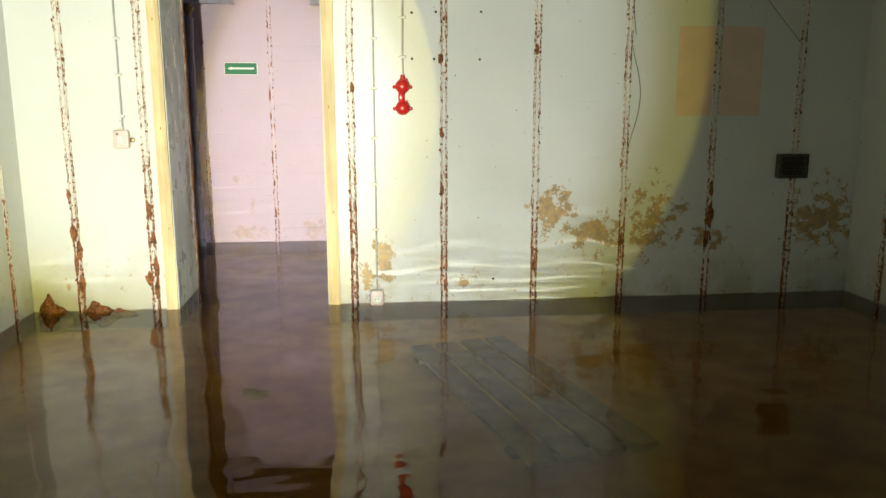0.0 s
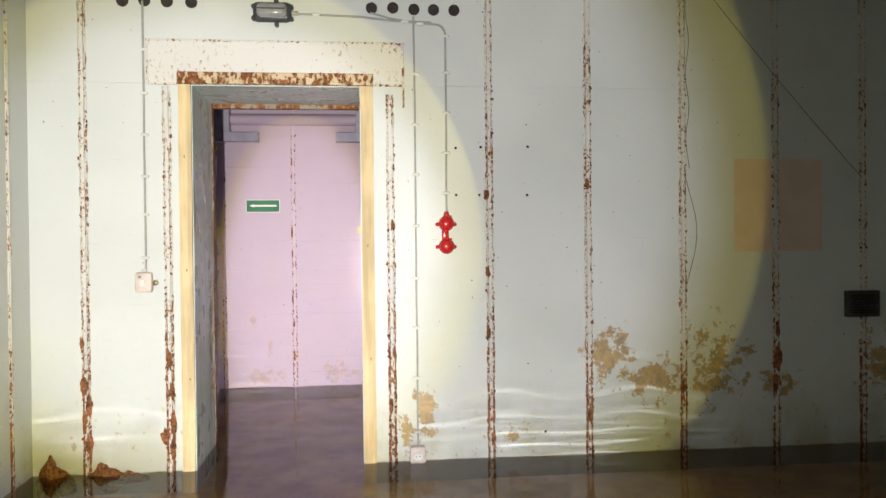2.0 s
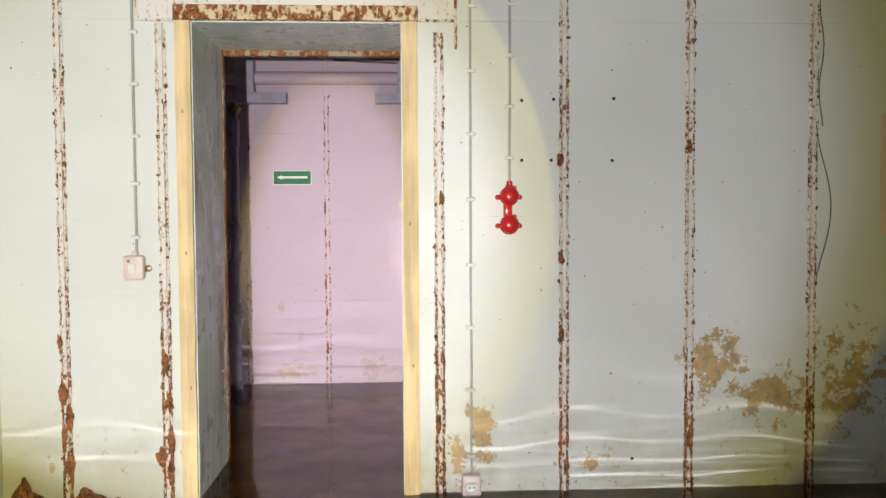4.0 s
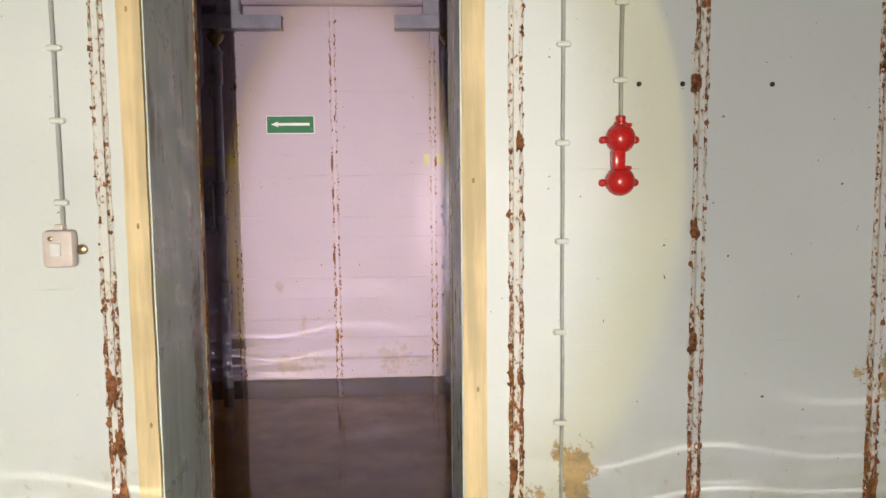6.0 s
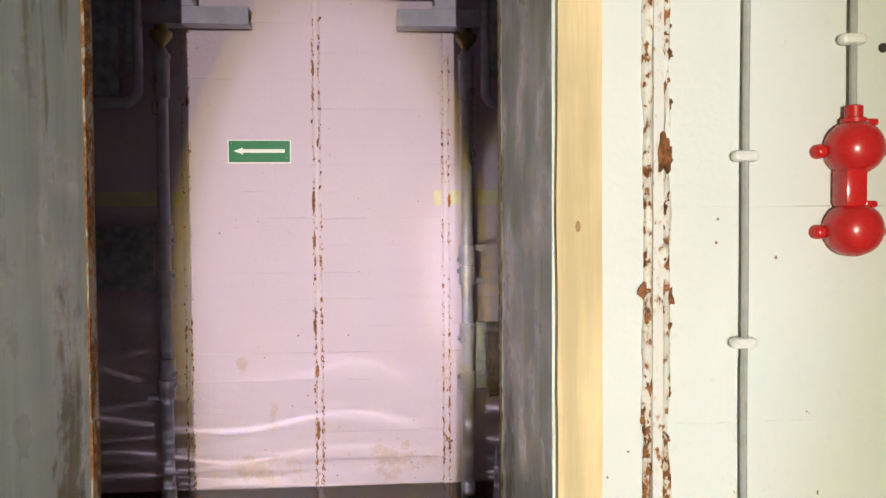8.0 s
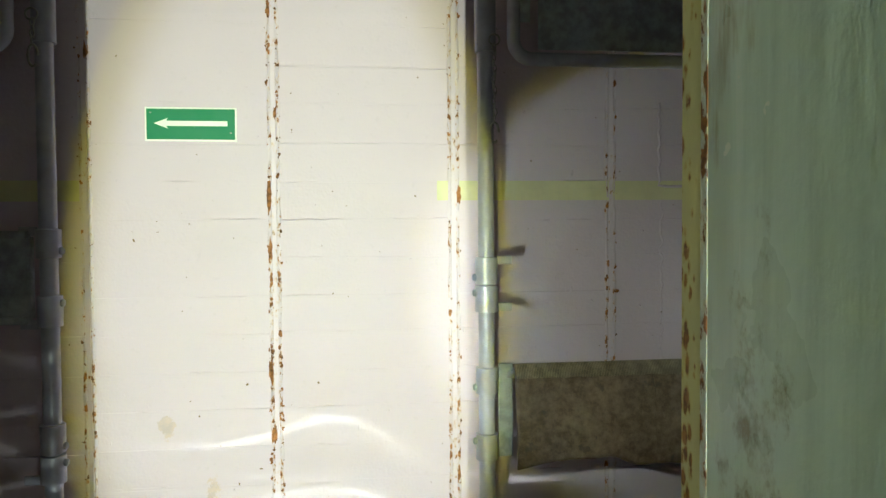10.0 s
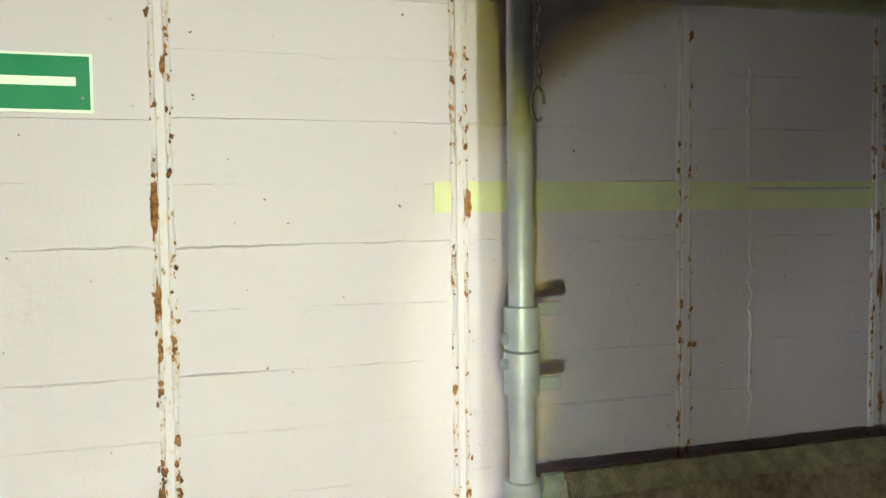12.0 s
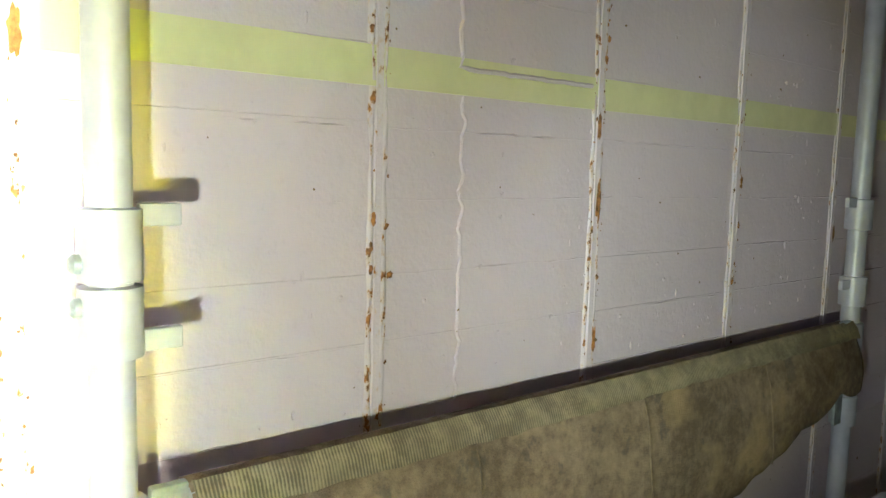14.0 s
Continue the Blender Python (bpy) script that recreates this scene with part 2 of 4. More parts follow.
GREENISH, PINKISH = (0.675, 0.715, 0.67), (0.54, 0.432, 0.523)
m_wall_a = paint("pale_green_white_paint", GREENISH, [(2.32, 0.72, 0.30, 0.34), (1.70, 0.80, 0.18, 0.26), (1.95, 0.66, 0.3, 0.2), (3.42, 0.72, 0.34, 0.34), (1.2, 0.36, 0.14, 0.09), (0.72, 0.5, 0.1, 0.22), (0.6, 0.38, 0.08, 0.15), (2.7, 0.58, 0.2, 0.14)])
m_side = paint("pale_grey_green_paint", (0.62, 0.65, 0.60), low=0.6)
m_wall_b = paint("pale_pinkish_white_paint", PINKISH, [(-0.42, 0.34, 0.24, 0.12), (0.15, 0.36, 0.24, 0.12), (-0.36, 0.56, 0.05, 0.12), (-0.5, 0.8, 0.035, 0.08)], low=0.22, bumps=0.85, damp=0.4, rough=0.62)
m_rib_a = rusty("rusty_weld_paint", (0.66, 0.66, 0.58), 0.56, 80, 0.15)
m_strip_a = rusty("rust_flecked_strip_paint", (0.67, 0.67, 0.61), 0.62, 70)
m_strip_b = rusty("pink_strip_paint", (0.56, 0.455, 0.54), 0.68, 60, more_low=0.05)
m_rib_b = rusty("pink_weld_paint", (0.54, 0.44, 0.52), 0.60, 70, more_low=0.06)
m_rust_bar = rusty("rust_bled_lintel_paint", (0.66, 0.54, 0.34), 0.5, 46, 0.0)
m_rust_dark = rusty("rotted_steel_edge", (0.32, 0.27, 0.2), 0.47, 40, 0.0)
m_weld = rusty("plate_weld_paint", (0.68, 0.68, 0.62), 0.56, 60, 0.0)
m_lintel = rusty("speckled_lintel_paint", (0.72, 0.72, 0.66), 0.655, 55, 0.0)
m_edge = spotted_edge()
m_wood = simple("bare_yellow_pine", (0.80, 0.63, 0.33), 0.6, scale=26, spread=0.16, bumps=0.3, stretch=(1, 1, 0.07))
m_jamb = worn_jamb()
m_ceiling = simple("grey_ceiling_paint", (0.5, 0.5, 0.47), 0.7, scale=8)
m_silt = simple("brown_silt_floor", (0.62, 0.43, 0.19), 0.85, scale=5, spread=0.17, bumps=0.5)
m_board = simple("sunken_grey_board", (0.36, 0.31, 0.21), 0.8, scale=12)
m_galv = simple("galvanised_steel", (0.42, 0.43, 0.49), 0.42, 0.6, scale=28, spread=0.2, bumps=0.08)
m_pipe = simple("grey_painted_tube", (0.40, 0.375, 0.475), 0.36, 0.1, scale=14, spread=0.12, bumps=0.1)
m_brass = simple("dull_brass", (0.32, 0.25, 0.13), 0.4, 0.8, scale=40)
m_dark = simple("dark_hole", (0.05, 0.04, 0.035), 0.9, scale=60)
m_plastic = simple("aged_cream_plastic", (0.72, 0.63, 0.56), 0.4, scale=30, spread=0.06, bumps=0.05)
m_conduit = simple("painted_conduit", (0.40, 0.405, 0.37), 0.45, scale=40, spread=0.1, bumps=0.1)
m_red = simple("glossy_red_enamel", (0.55, 0.02, 0.018), 0.25, scale=20, spread=0.08, bumps=0.06)
m_lampbody = simple("dark_grey_cast_metal", (0.09, 0.1, 0.11), 0.4, 0.4, scale=40)
m_glass = simple("dusty_lamp_glass", (0.35, 0.37, 0.38), 0.15, 0.0, scale=20)
m_green = simple("green_sign_enamel", (0.011, 0.155, 0.062), 0.55, scale=20, spread=0.015, bumps=0.0)
m_white = simple("sign_white", (0.75, 0.76, 0.7), 0.4, scale=30, spread=0.04, bumps=0.03)
m_band = simple("faded_yellow_green_band", (0.58, 0.53, 0.33), 0.5, scale=12, spread=0.06)
m_chain = simple("chain_steel", (0.35, 0.34, 0.32), 0.35, 0.9, scale=60)
m_patch = simple("pale_salmon", (0.76, 0.60, 0.48), 0.5, scale=6, spread=0.05)
m_knot = simple("brown_wood_knot", (0.46, 0.29, 0.12), 0.7, scale=80)
m_mud = simple("rust_scale_mud", (0.34, 0.135, 0.045), 0.9, scale=70, spread=0.4, bumps=0.8)
m_wire = simple("dark_wire", (0.12, 0.11, 0.09), 0.6, scale=40)
m_vent = simple("dirty_vent_metal", (0.07, 0.065, 0.05), 0.7, scale=50, spread=0.2)


def canvas_material():
    m, t, b = nodes_of("mouldy_canvas")
    f = maths(t, "ADD", maths(t, "MULTIPLY", noise_node(t, 5.5, 7, 0.7), 0.55), maths(t, "MULTIPLY", noise_node(t, 42, 6, 0.75), 0.45))
    c = blend(t, ramp(t, f, 0.36, 0.66), (0.075, 0.048, 0.032), (0.25, 0.172, 0.122))
    c = blend(t, ramp(t, noise_node(t, 4.2, 4, 0.6), 0.56, 0.68, 0, 0.5), c, (0.30, 0.20, 0.11))
    c = blend(t, ramp(t, noise_node(t, 16, 4, 0.6), 0.6, 0.68, 0, 0.55), c, (0.05, 0.044, 0.042))
    t.links.new(c, b.inputs["Base Color"])
    b.inputs["Roughness"].default_value = 0.85
    w = maths(t, "ADD", noise_node(t, 320, 2, 0.5), maths(t, "MULTIPLY", noise_node(t, 14, 5), 1.4))
    bump(t, b, w, 0.6, 0.004)
    return m


m_canvas = canvas_material()


def ribbed_hem():
    """Olive webbing with fine upright ribs, rubbed and stained."""
    m, t, b = nodes_of("worn_olive_hem")
    x, y, z = axes(t)
    ribs = maths(t, "ADD", maths(t, "MULTIPLY", maths(t, "SINE", maths(t, "MULTIPLY", x, 1250.0)), 0.5), 0.5)
    f = maths(t, "ADD", maths(t, "MULTIPLY", ribs, 0.3), noise_node(t, 30, 5, 0.65))
    c = blend(t, ramp(t, f, 0.45, 0.85), (0.10, 0.075, 0.05), (0.27, 0.21, 0.14))
    c = blend(t, ramp(t, noise_node(t, 7, 4, 0.6), 0.5, 0.7, 0, 0.7), c, (0.13, 0.095, 0.065))
    t.links.new(c, b.inputs["Base Color"])
    b.inputs["Roughness"].default_value = 0.85
    bump(t, b, maths(t, "ADD", ribs, noise_node(t, 160, 3)), 0.5, 0.002)
    return m


m_hem = ribbed_hem()


def water_material():
    """Still brown flood water: a tinted clear layer with a mirror film on it."""
    m, t, b = nodes_of("flood_water")
    t.nodes.remove(b)
    out = t.nodes["Material Output"]
    clear = add(t, "ShaderNodeBsdfTransparent", Color=(0.90, 0.74, 0.45, 1))
    gloss = add(t, "ShaderNodeBsdfGlossy", Roughness=0.015)
    fres = add(t, "ShaderNodeFresnel", IOR=1.5)
    h = maths(t, "ADD", noise_node(t, 2.2, 2, 0.4, (1, 1.5, 1)), maths(t, "MULTIPLY", noise_node(t, 8, 1, 0.4, (0.8, 1.3, 1)), 0.06))
    n = add(t, "ShaderNodeBump", Strength=0.2, Distance=0.045)
    t.links.new(h, n.inputs["Height"])
    t.links.new(n.outputs["Normal"], gloss.inputs["Normal"])
    t.links.new(n.outputs["Normal"], fres.inputs["Normal"])
    mix = t.nodes.new("ShaderNodeMixShader")
    t.links.new(fres.outputs[0], mix.inputs[0])
    t.links.new(clear.outputs[0], mix.inputs[1])
    t.links.new(gloss.outputs[0], mix.inputs[2])
    t.links.new(mix.outputs[0], out.inputs["Surface"])
    return m


m_water = water_material()

# ---- mesh helpers ----


def part(name, bm, material, parent=None, label=""):
    me = bpy.data.meshes.new(name)
    bmesh.ops.recalc_face_normals(bm, faces=bm.faces)
    bm.to_mesh(me)
    bm.free()
    me.materials.append(material)
    ob = new(name, me)
    if parent:
        ob.parent = parent
        ob.matrix_parent_inverse = parent.matrix_world.inverted() if parent.type != "EMPTY" else Matrix.Translation(-parent.location)
    if label:
        ob["label"] = label
    return ob


def smooth(ob, angle=40):
    me = ob.data
    me.polygons.foreach_set("use_smooth", [True] * len(me.polygons))
    me.set_sharp_from_angle(angle=radians(angle))
    return ob


def thing(name, at, label, category, group="", kind=""):
    ob = new(name)
    ob.location = at
    ob.empty_display_size = 0.05
    return tagged(ob, label, category, group, kind)


def box(bm, x0, x1, y0, y1, z0, z1, bevel=0.0, m=None):
    made = bmesh.ops.create_cube(bm, size=1.0, matrix=Matrix.Translation(((x0 + x1) / 2, (y0 + y1) / 2, (z0 + z1) / 2)) @ Matrix.Diagonal((x1 - x0, y1 - y0, z1 - z0, 1)))
    if m:
        bmesh.ops.transform(bm, matrix=m, verts=made["verts"])
    if bevel:
        edges = list({e for v in made["verts"] for e in v.link_edges})
        bmesh.ops.bevel(bm, geom=edges, offset=bevel, segments=2, affect="EDGES", profile=0.5)
    return bm


def one_box(*a, **k):
    return box(bmesh.new(), *a, **k)


def lathe(bm, profile, m, seg=20):
    """Turn a profile of (radius, height) round z, then set it at m."""
    rings = []
    for r, h in profile:
        rings.append([bm.verts.new(m @ Vector((r * math.cos(2 * math.pi * i / seg), r * math.sin(2 * math.pi * i / seg), h))) for i in range(seg)])
    for a, b in zip(rings, rings[1:]):
        for i in range(seg):
            bm.faces.new((a[i], a[(i + 1) % seg], b[(i + 1) % seg], b[i]))
    bm.faces.new(rings[0][::-1])
    bm.faces.new(rings[-1])
    return bm


def tube(bm, points, r, seg=10, closed=False):
    pts = [Vector(p) for p in points]
    rings = []
    up = Vector((0.13, 0.31, 0.94)).normalized()
    for i, p in enumerate(pts):
        a = pts[i - 1] if i or closed else p
        b = pts[(i + 1) % len(pts)] if i < len(pts) - 1 or closed else p
        d = (b - a).normalized()
        side = d.cross(up)
        side = side.normalized() if side.length > 0.05 else d.cross(Vector((1, 0, 0))).normalized()
        other = d.cross(side)
        rings.append([bm.verts.new(p + r * (math.cos(2 * math.pi * k / seg) * side + math.sin(2 * math.pi * k / seg) * other)) for k in range(seg)])
    pairs = list(zip(rings, rings[1:])) + ([(rings[-1], rings[0])] if closed else [])
    for a, b in pairs:
        for k in range(seg):
            bm.faces.new((a[k], a[(k + 1) % seg], b[(k + 1) % seg], b[k]))
    if not closed:
        bm.faces.new(rings[0][::-1])
        bm.faces.new(rings[-1])
    return bm


def arc(cx, cz, y, r, a0, a1, n=8):
    return [(cx + r * math.cos(radians(a0 + (a1 - a0) * i / n)), y, cz + r * math.sin(radians(a0 + (a1 - a0) * i / n))) for i in range(n + 1)]


# ---- structure ----
floor = tagged(part("floor", one_box(XL - 0.3, XR + 1.2, -2.6, YB + 0.3, -0.12, SILT), m_silt), "brown silt-covered concrete floor under the flood water", "floor", kind="structure")


def water_sheet():
    bm = bmesh.new()
    bmesh.ops.create_grid(bm, x_segments=120, y_segments=160, size=1.0, matrix=Matrix.Translation(((XL + XR + 1.2) / 2, (YB - 2.4) / 2, WATER)) @ Matrix.Diagonal(((XR + 1.2 - XL) / 2 + 0.2, (YB + 2.4) / 2 + 0.1, 1, 1)))
    for v in bm.verts:
        v.co.z += 0.0035 * (noise.noise(Vector((v.co.x * 1.7, v.co.y * 3.1, 0.3))))
    return bm


water = smooth(part("water", water_sheet(), m_water))
tagged(water, "still brown flood water covering the whole floor", "water", kind="structure")

ceiling = tagged(part("ceiling", box(one_box(XL - 0.3, XR + 0.3, -2.6, YA, CEIL, CEIL + 0.2), XL - 0.3, XR + 1.2, YBACK, YB + 0.3, CEIL2, CEIL2 + 0.4), m_ceiling), "plain grey painted concrete ceiling", "ceiling", kind="structure")

wall_south = tagged(part("wall_south", one_box(XL - 0.3, XR + 0.3, -2.6, -2.4, 0, CEIL), m_side), "plain painted concrete wall", "wall", kind="structure")
wall_west = tagged(part("wall_west", one_box(XL - 0.3, XL, -2.4, YA + 0.55, 0, CEIL), m_side), "grey-green painted wall with a rusty weld seam", "wall", kind="structure")
wall_east = tagged(part("wall_east", one_box(XR, XR + 0.3, -2.4, YA + 0.55, 0, CEIL), m_side), "grey-green painted wall with a rusty weld seam", "wall", kind="structure")


def core_of_door_wall():
    bm = bmesh.new()
    box(bm, XL, DL, YA + 0.012, YBACK, 0, CEIL)
    box(bm, DR, XR, YA + 0.012, YBACK, 0, CEIL)
    box(bm, DL, DR, YA + 0.012, YBACK, DT, CEIL)
    return bm


wall_north = tagged(part("wall_north", core_of_door_wall(), m_wall_a), "thick pale green-white painted bunker wall with rusty vertical weld seams", "wall", kind="structure")
wall_far = tagged(part("wall_far", one_box(XL - 1.6, XR + 1.2, YB + 0.012, YB + 0.3, 0, CEIL2), m_wall_b), "pinkish white painted wall with board marks and rusty seams", "wall", kind="structure")
wall_bunk_west = tagged(part("wall_bunk_west", one_box(XL - 1.8, XL - 1.6, YBACK, YB + 0.3, 0, CEIL2), m_wall_b), "plain painted wall closing the bunk room", "wall", kind="structure")
wall_bunk_east = tagged(part("wall_bunk_east", one_box(XR + 1.0, XR + 1.2, YBACK, YB, 0, CEIL2), m_wall_b), "plain painted wall closing the bunk room", "wall", kind="structure")
wall_bunk_south = tagged(part("wall_bunk_south", box(one_box(XL - 1.6, XL, YBACK - 0.2, YBACK, 0, CEIL2), XR, XR + 1.2, YBACK - 0.2, YBACK, 0, CEIL2), m_wall_b), "plain painted wall closing the bunk room", "wall", kind="structure")
tagged(part("floor_bunk_west", one_box(XL - 1.8, XL - 0.3, YBACK - 0.2, YB + 0.3, -0.12, SILT - 0.002), m_silt), "silt-covered floor under the flood water", "floor", kind="structure")

# doorway: reveals, wooden trims, rusted head
door_frame = thing("door_frame", ((DL + DR) / 2, YA, 0), "doorway with grey-green reveals and bare yellow pine trims", "door frame", kind="structure")


def reveal(x0, x1, z0, z1, flat=False):
    bm = bmesh.new()
    box(bm, x0, x1, YA - 0.004, YBACK + 0.01, z0, z1)
    return bm


part("reveal", reveal(DL - 0.002, DL + 0.004, 0, DT), m_jamb, door_frame)
part("reveal", reveal(DR - 0.004, DR + 0.002, 0, DT), m_jamb, door_frame)
part("head_reveal", reveal(DL + 0.004, DR - 0.004, DT - 0.004, DT + 0.002), m_jamb, door_frame)


def ragged_strip(x0, x1, y0, y1, z0, z1, step=0.06, amp=0.003):
    """A long upright board whose edges waver a little."""
    bm = bmesh.new()
    n = max(2, int((z1 - z0) / step))
    rings = []
    for i in range(n + 1):
        z = z0 + (z1 - z0) * i / n
        a, b = (amp * noise.noise(Vector((x0 * 7, z * 6, k))) for k in (1.0, 5.0))
        rings.append([bm.verts.new(p) for p in ((x0 + a, y0, z), (x0 + a, y1, z), (x1 + b, y1, z), (x1 + b, y0, z))])
    for p, q in zip(rings, rings[1:]):
        for k in range(4):
            bm.faces.new((p[k], p[(k + 1) % 4], q[(k + 1) % 4], q[k]))
    bm.faces.new(rings[0]), bm.faces.new(rings[-1])
    return bm


part("trim", ragged_strip(DL - 0.062, DL + 0.0, YA - 0.022, YA + 0.012, 0, DT), m_wood, door_frame, "bare yellow pine trim board")
part("trim", ragged_strip(DR + 0.0, DR + 0.065, YA - 0.022, YA + 0.012, 0, DT), m_wood, door_frame, "bare yellow pine trim board")
part("rusted_head", one_box(DL - 0.066, DR + 0.068, YA - 0.03, YA + 0.012, DT + 0.002, DT + 0.063, 0.004), m_rust_bar, door_frame, "yellow painted steel bar eaten by rust")
for a in ((-0.70, 0.614, 2.45, 2.462), (-0.70, -0.688, 2.237, 2.45), (0.602, 0.614, 2.12, 2.45), (DR + 0.07, 0.602, 2.232, 2.242), (-0.70, DL - 0.07, 2.228, 2.238)):
    part("plate_weld", one_box(a[0], a[1], YA - 0.011, YA + 0.01, a[2], a[3], 0.003), m_weld, door_frame, "rust-specked weld round the lintel plate")
part("lintel_plate", one_box(-0.692, 0.606, YA - 0.008, YA + 0.011, DT + 0.008, 2.456, 0.002), m_lintel, door_frame, "white painted plate speckled with rust")
part("edge_strip", ragged_strip(DL - 0.002, DL + 0.009, YBACK - 0.02, YBACK + 0.02, 0, DT, 0.03, 0.004), m_rust_dark, door_frame, "rusted steel edge of the doorway")
part("edge_strip", ragged_strip(DR - 0.0043, DR + 0.002, YBACK - 0.018, YBACK + 0.02, 0, DT, 0.03, 0.0001), m_edge, door_frame, "rusted steel edge of the doorway")
part("bead", ragged_strip(DR - 0.0045, DR + 0.002, YBACK - 0.031, YBACK - 0.0185, 0, DT, 0.03, 0.0001), m_weld, door_frame, "pale rust-flecked bead along the doorway edge")
part("head_edge", one_box(DL + 0.01, DR - 0.01, YBACK - 0.01, YBACK + 0.03, DT - 0.03, DT - 0.003, 0.003), m_rust_dark, door_frame, "rusted steel edge of the doorway")

# weld seams


def ribbon(name, prof, x, y, z0, z1, wall, material, facing, across, rough):
    bm = bmesh.new()
    n = int((z1 - z0) / 0.015)
    rows = []
    for i in range(n + 1):
        z = z0 + (z1 - z0) * i / n
        row = []
        for k, (u, d) in enumerate(prof):
            u += rough * 0.006 * noise.noise(Vector((x * 9 + u * 310, y * 3, z * 15)))
            d *= 1 + rough * 0.7 * noise.noise(Vector((x * 5 + u * 200, 2.0 + y, z * 34)))
            row.append(bm.verts.new((x + u, y + facing * d, z) if across == "x" else (x + facing * d, y + u, z)))
        rows.append(row)
    for a, b in zip(rows, rows[1:]):
        for k in range(len(prof) - 1):
            bm.faces.new((a[k], a[k + 1], b[k + 1], b[k]))
    return smooth(part(name, bm, material, wall), 60)


def seam(name, x, y, z0, z1, wide, wall, material, strip, facing=-1, across="x", flat=1.0):
    """A flat cover strip between two rough weld beads, proud of the wall."""
    h = wide / 2
    for s in (-1, 1):
        prof = [(h * 0.36, 0.0), (h * 0.46, 0.005), (h * 0.68, 0.0075), (h * 0.9, 0.005), (h, 0.0)]
        ribbon(name, [(s * u, d * flat) for u, d in prof], x, y, z0, z1, wall, material, facing, across, 1.0)
    ribbon("cover_strip", [(-h * 0.40, 0.0), (-h * 0.36, 0.010 * flat), (h * 0.36, 0.010 * flat), (h * 0.40, 0.0)], x, y, z0, z1, wall, strip, facing, across, 0.12)


RIBS_A = [-1.013, 1.064, 1.605, 2.14, 2.68, 3.2]
for x in RIBS_A:
    seam("weld_seam", x, YA, 0, CEIL, 0.04, wall_north, m_rib_a, m_strip_a)
seam("weld_seam", -0.602, YA, 0, 2.22, 0.042, wall_north, m_rib_a, m_strip_a)
seam("weld_seam", 0.536, YA, 0, 2.19, 0.042, wall_north, m_rib_a, m_strip_a)
seam("weld_seam", XL, 4.26, 0, CEIL, 0.03, wall_west, m_rib_a, m_strip_a, 1, "y")
seam("weld_seam", XR, 4.17, 0, CEIL, 0.04, wall_east, m_rib_a, m_strip_a, -1, "y")
RIBS_B = [-2.38, -1.83, -1.27, -0.717, -0.165, 0.393, 0.909, 1.437, 1.968, 2.50, 3.03, 3.56, 4.1]
for x in RIBS_B:
    seam("weld_seam", x, YB, 0, CEIL2, 0.036, wall_far, m_rib_b, m_strip_b, flat=0.55)

# rust scale swollen out of the seams


def scale_flakes(x, y, z0, z1, count, wall, seed, size=1.0):
    rng = random.Random(seed)
    bm = bmesh.new()
    for _ in range(count):
        z = z0 + (z1 - z0) * rng.random() ** 1.3
        side = rng.choice((-1, 1))
        cx, r, tall = x + side * rng.uniform(0.009, 0.02), size * (0.0018 + 0.008 * rng.random() ** 2.6), rng.uniform(0.8, 2.0)
        n = 11
        rim = []
        for i in range(n):
            q = r * rng.uniform(0.45, 1.3)
            rim.append(bm.verts.new((cx + q * math.cos(6.283 * i / n), y - 0.0055, z + q * tall * math.sin(6.283 * i / n))))
        top = bm.verts.new((cx + r * rng.uniform(-0.4, 0.4), y - 0.0075 - r * 0.25, z + r * rng.uniform(-0.5, 0.5)))
        for i in range(n):
            bm.faces.new((rim[i], rim[(i + 1) % n], top))
    ob = part("rust_scale", bm, m_mud, wall, "swollen brown rust scale along the seams")
    ob["kind"] = "stuff"
    return ob


for k, x in enumerate(RIBS_A + [-0.602, 0.536]):
    scale_flakes(x, YA, 0.25, 2.3 if k < 6 else 2.18, 190, wall_north, k)
for k, x in enumerate([-0.717, -0.165, 0.393, 0.909, 1.437, 1.968]):
    scale_flakes(x, YB, 0.25, 2.3, (90, 260, 100, 50, 190, 90)[k], wall_far, 40 + k, 0.62)

# broad rust blooms where the seams rotted through


def bloom(x, z, w, h, seed, wall, y=YA):
    bm = bmesh.new()
    n, rings = 26, 4
    rows = []
    for r in range(rings + 1):
        q = r / rings
        row = []
        for i in range(n):
            a = 6.28318 * i / n
            f = q * (1 + 0.55 * noise.noise(Vector((2.2 * math.cos(a) + seed, 2.2 * math.sin(a), seed))))
            row.append(bm.verts.new((x + w * f * math.cos(a), y - 0.011 - 0.003 * (1 - q * q) - 0.002 * noise.noise(Vector((x + a, z, q * 4))), z + h * f * math.sin(a))) if r else None)
        rows.append(row)
    top = bm.verts.new((x, y - 0.0145, z))
    for i in range(n):
        bm.faces.new((top, rows[1][i], rows[1][(i + 1) % n]))
        for r in range(1, rings):
            bm.faces.new((rows[r][i], rows[r][(i + 1) % n], rows[r + 1][(i + 1) % n], rows[r + 1][i]))
    return part("rust_bloom", bm, m_mud, wall, "broad swollen bloom of brown rust")


